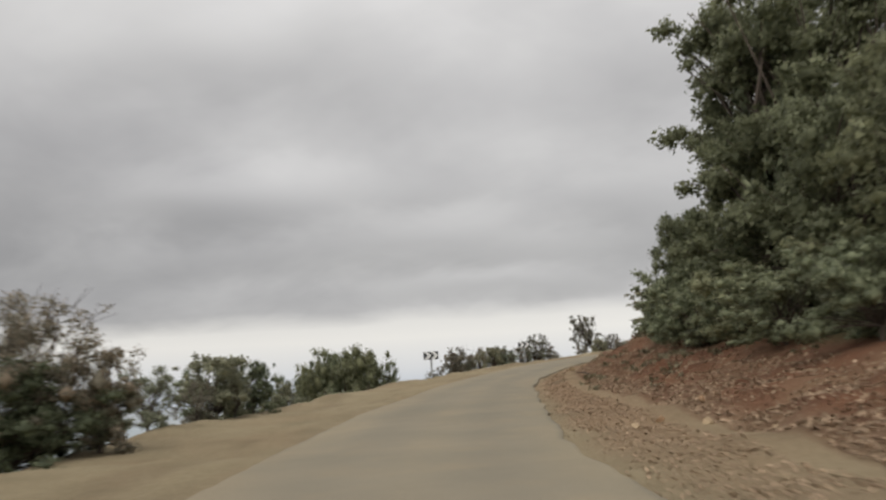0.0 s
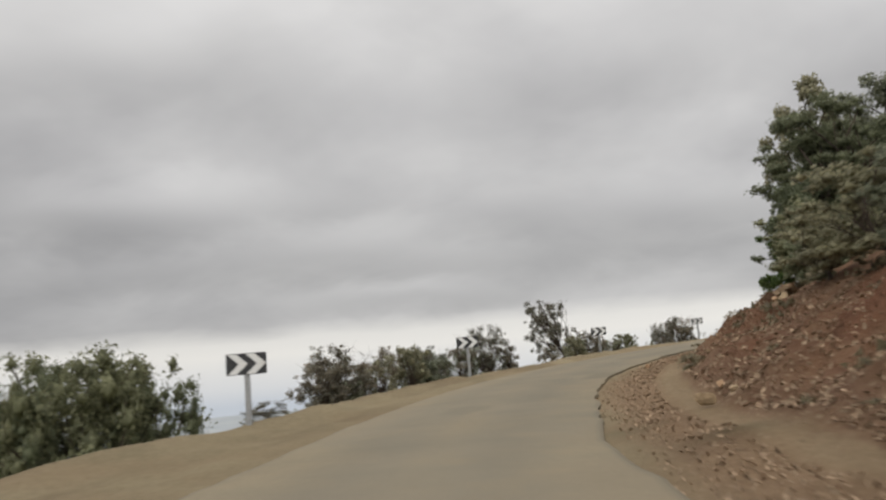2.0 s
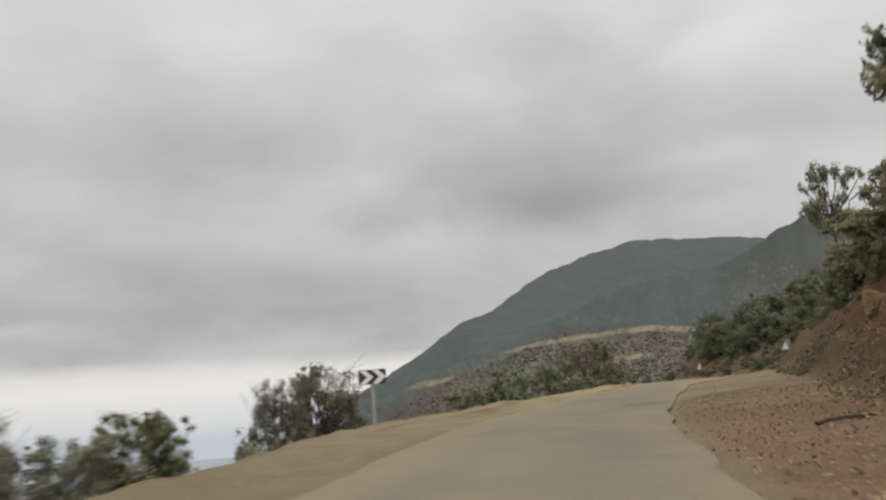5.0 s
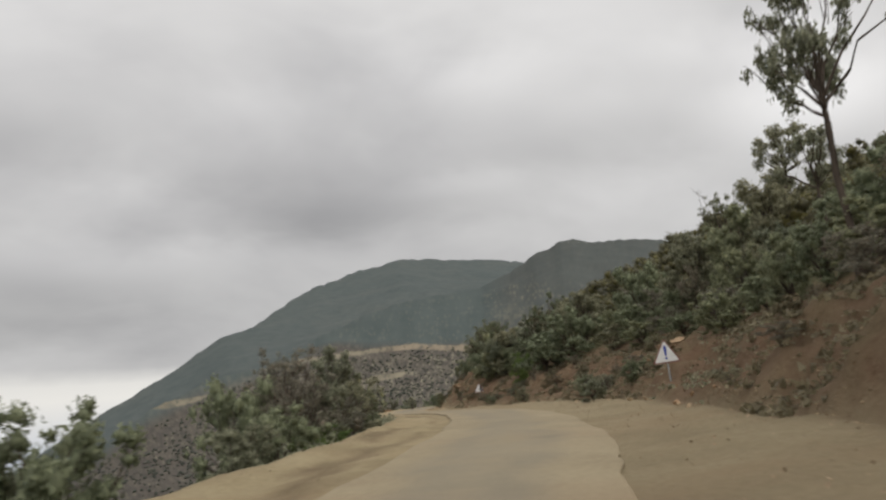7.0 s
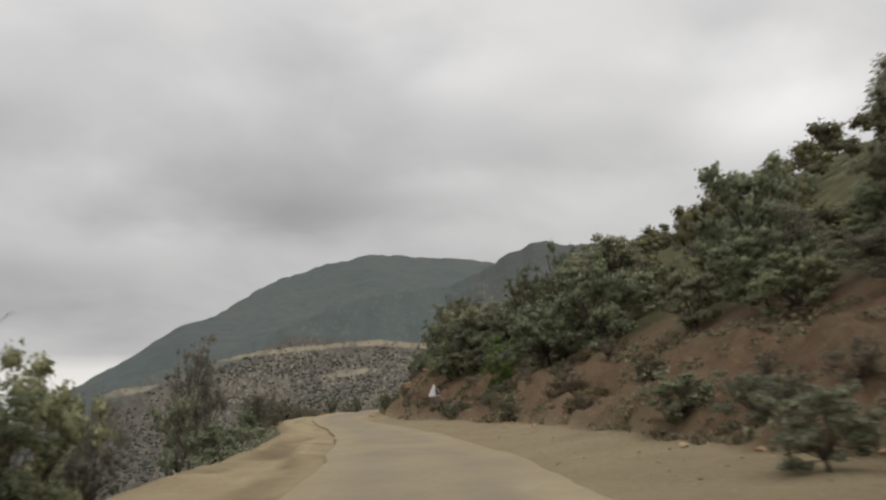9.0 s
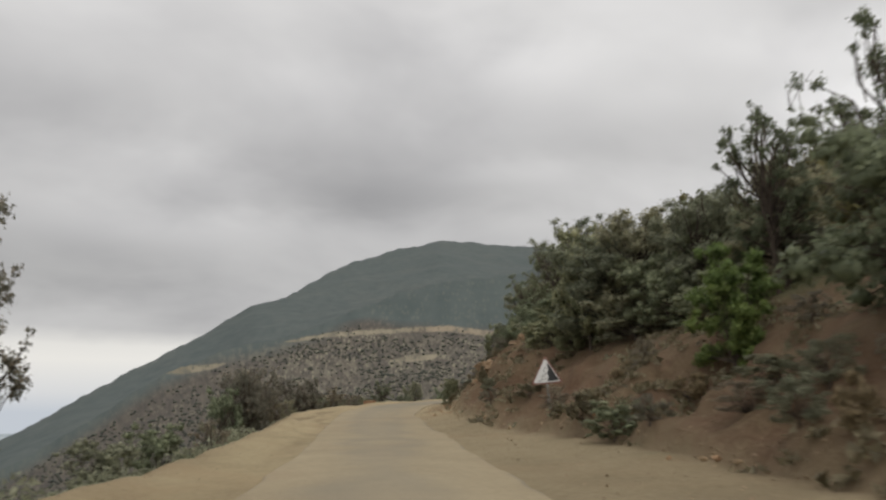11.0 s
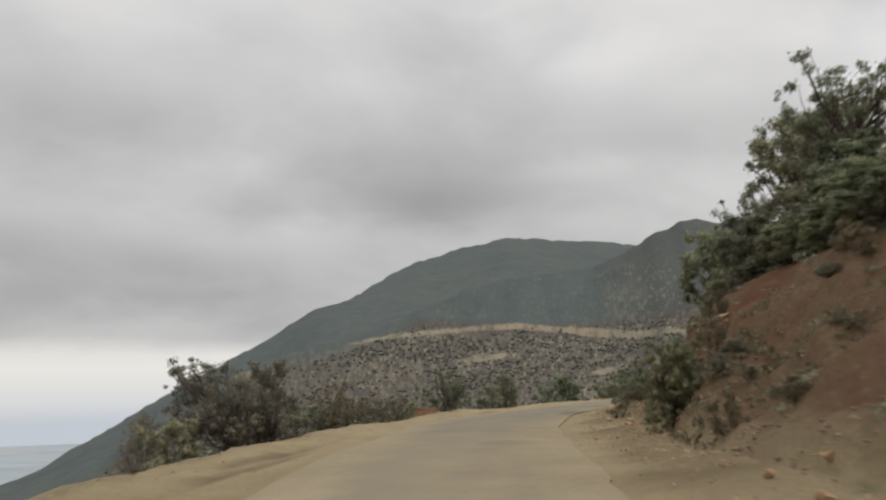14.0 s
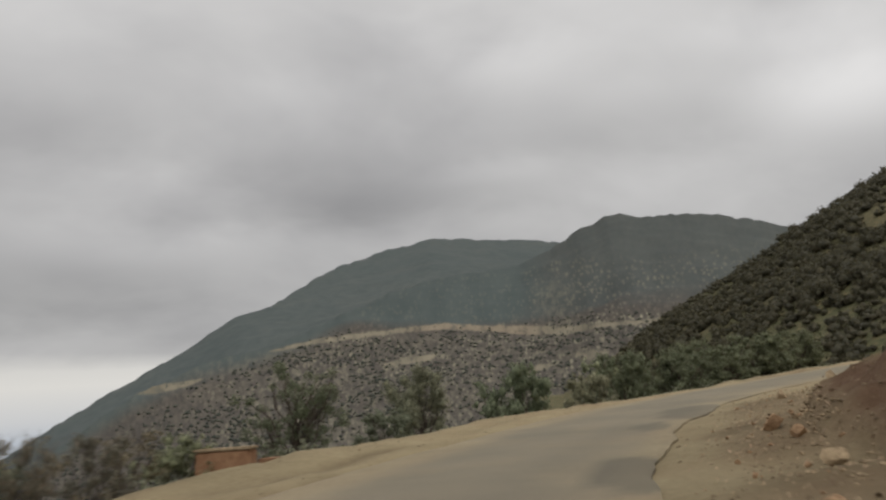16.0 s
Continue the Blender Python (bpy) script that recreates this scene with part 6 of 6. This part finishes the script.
def bank_weeds(name, seed, count, size, material, label, first=20):
    """Tufts of grass and weeds on the bank and along its foot."""
    rng = np.random.default_rng(seed)
    s = rng.uniform(20, 238, count)
    ft, bw = along(R_FOOT, s), along(B_WIDE, s)
    u = ft - 0.2 + (bw + 0.8) * rng.uniform(0, 1, count)
    keep = (rough(s, u, 3.5, 3, seed) > -0.05) & (s > first) & ((s > 104) | (rng.uniform(0, 1, count) < 0.2))
    s, u = s[keep], u[keep]
    z, *_ = land(s, u)
    q, r = line_at(s)
    base = np.stack([q[:, 0] + r[:, 0] * u, q[:, 1] + r[:, 1] * u, q[:, 2] + z], -1)
    blades = 20
    c = np.repeat(base, blades, 0)
    big = np.repeat(rng.uniform(0.35, 1.15, len(base)), blades)
    c[:, :2] += rng.normal(0, 1, (len(c), 2)) * (0.14 * big)[:, None]
    c[:, 2] += 0.13 * big * rng.uniform(0.2, 1.2, len(c))
    way_up = np.concatenate([rng.normal(0, 0.5, (len(c), 2)), np.ones((len(c), 1))], 1)
    v, f, face = leaf_blades(rng, c, way_up * 1.6, size * big)
    tagged(new(name, leaf_mesh(name, v, f, face, material)), label, "weeds", kind="stuff")


bank_weeds("dry_grass", 41, 7000, 0.14, M_LEAF_DRY, "dry straw-brown grass tufts scattered over the bank")
bank_weeds("green_weeds", 43, 650, 0.10, M_LEAF, "low grey-green weeds scattered over the bank", 104)


def pebble_stuff():
    rng = np.random.default_rng(22)
    shapes = [clod(100 + i) for i in range(6)]
    n = 15000
    s = np.where(rng.uniform(0, 1, n) < 0.77, rng.uniform(2, 262, n), rng.uniform(216, 258, n))
    ft, rp, br, lp, bw = (along(t, s) for t in (R_FOOT, R_PAVED, L_BRINK, L_PAVED, B_WIDE))
    side = rng.uniform(0, 1, n)
    u = np.where(side < 0.30, rp + 0.1 + (ft - rp) * rng.uniform(0, 1, n), np.where(side < 0.86, ft - 0.25 + np.abs(rng.normal(0, np.where(s < 105, 0.45, 0.16), n)) * bw, br + 0.2 + (lp - br) * rng.uniform(0, 0.9, n) ** 1.5))
    u = np.where(u < ft + bw + 1, u, ft + bw * 0.5)
    u = np.where((s > 216) & (s < 258) & (rng.uniform(0, 1, n) < 0.6), rp + 0.5 + (ft + 0.3 - rp - 0.5) * rng.uniform(0, 1, n) ** 0.8, u)
    z, *_ = land(s, u)
    p, r = line_at(s)
    pts = np.stack([p[:, 0] + r[:, 0] * u, p[:, 1] + r[:, 1] * u, p[:, 2] + z - 0.008], -1)
    size = rng.uniform(0.012, 0.045, n) * np.where(side < 0.3, 0.7, 0.85) * np.where(s < 100, 0.62, np.where((s > 200) & (u < ft + 0.4), 1.35, 0.95))
    me = scatter_mesh("pebbles", shapes, pts, size, M_STONE, rng, 0.65)
    return tagged(new("pebbles", me), "loose pale pebbles and chips on the shoulders and bank", "pebbles", kind="stuff")


pebble_stuff()


def litter_stuff():
    """Dry leaves and chips that lie on the bank and the shelf below it."""
    rng = np.random.default_rng(27)
    n = 105000
    s = np.where(rng.uniform(0, 1, n) < 0.92, 6 + 92 * rng.uniform(0, 1, n) ** 1.35, rng.uniform(100, 262, n))
    ft, rp, bw = along(R_FOOT, s), along(R_PAVED, s), along(B_WIDE, s)
    on_shelf = rng.uniform(0, 1, n) < 0.36
    u = np.where(on_shelf, rp + 0.4 + (ft - rp) * rng.uniform(0, 1, n), ft - 0.2 + bw * 0.95 * rng.uniform(0, 1, n) ** 1.2)
    u = u + 0.25 * rng.normal(0, 1, n)
    z, *_ = land(s, u)
    q, r = line_at(s)
    pts = np.stack([q[:, 0] + r[:, 0] * u, q[:, 1] + r[:, 1] * u, q[:, 2] + z + 0.02], -1)
    # the foot track is trodden bare
    keep = (rough(s, u, 1.6, 3, 77) > np.where(on_shelf, -0.55, np.where(s < 100, -0.32, -0.16))) & ((np.abs(u - ft + 0.15) > 0.32) | (s > 76))
    pts, on_shelf = pts[keep], on_shelf[keep]
    a = rng.uniform(0, 6.283, len(pts))
    lie = np.stack([np.cos(a), np.sin(a), 0.55 * rng.normal(0, 1, len(pts))], 1)
    side = np.stack([-np.sin(a), np.cos(a), 0.55 * rng.normal(0, 1, len(pts))], 1)
    L = (0.013 + 0.040 * rng.uniform(0, 1, len(pts)) ** 1.5)[:, None] * np.where(on_shelf, 0.62, 0.95)[:, None]
    v = np.stack([pts - lie * L, pts + side * L * 0.55, pts + lie * L, pts - side * L * 0.55], 1).reshape(-1, 3)
    f = np.arange(len(pts) * 4).reshape(-1, 4)
    tagged(new("leaf_litter", mesh_of("leaf_litter", v, f, M_LITTER, False)), "dry tan leaf litter and chips on the red bank", "leaf litter", kind="stuff")


litter_stuff()


def dead_branch(s, u, length, turn, seed):
    pr = random.Random(seed)
    pieces = [limb(pr, (0, 0, 0.02), (length, 0, 0.06), 0.035, 0.012, 0.15)]
    for k in range(3):
        f = 0.3 + 0.2 * k
        pieces.append(limb(pr, (length * f, 0, 0.05), (length * f + pr.uniform(0.1, 0.4), pr.uniform(-0.4, 0.4), pr.uniform(0.02, 0.25)), 0.015, 0.005, 0.12, 4))
    ob = new("dead_branch", mesh_of("dead_branch", *joined(pieces), M_BARK))
    ob.location = spot(s, u) + Vector((0, 0, 0.02))
    ob.rotation_euler = (0, 0, radians(turn))
    return tagged(ob, "grey dead branch lying on the bank", "branch", "dead branches")


for i, (s, u, length, turn) in enumerate(((86.5, 3.0, 1.0, 20), (199.5, 6.6, 1.1, 60), (201.5, 7.4, 1.0, 35), (170.0, 7.2, 0.9, 10), (173.5, 6.6, 0.8, 80), (36, 3.4, 0.9, 130))):
    dead_branch(s, u, length, turn + heading(s), 60 + i)


def headwall(s, u, turn, w, h, d, label):
    root = new("culvert_headwall")
    p = spot(s, u)
    root.location = p
    root.rotation_euler = (0, 0, radians(turn + heading(s)))
    bm = box_bm(w, d, h + 0.5, (0, 0, h / 2 - 0.25), 0.03)
    bmesh.ops.subdivide_edges(bm, edges=list(bm.edges), cuts=2, use_grid_fill=True)
    for v in bm.verts:
        v.co += Vector((noise.noise(v.co * 5), noise.noise(v.co * 5 + Vector((7, 0, 0))), noise.noise(v.co * 5 + Vector((0, 9, 0))))) * 0.025
    part("block", bm, M_BRICK, root, "orange-brown rendered masonry")
    wing = box_bm(w * 0.5, d * 0.7, h * 0.8 + 0.5, (w * 0.78, 0.35, h * 0.4 - 0.25), 0.03)
    bmesh.ops.subdivide_edges(wing, edges=list(wing.edges), cuts=1, use_grid_fill=True)
    for v in wing.verts:
        v.co += Vector((noise.noise(v.co * 4), noise.noise(v.co * 4 + Vector((7, 0, 0))), noise.noise(v.co * 4 + Vector((0, 9, 0))))) * 0.03
    part("wing_wall", wing, M_BRICK, root, "lower weathered wing of the wall")
    part("coping", box_bm(w + 0.06, d + 0.06, 0.06, (0, 0, h + 0.03), 0.012), M_STONE, root)
    return tagged(root, label, "headwall")


headwall(246.2, -8.6, 12, 1.2, 1.12, 0.5, "low orange-brown masonry culvert headwall at the verge")
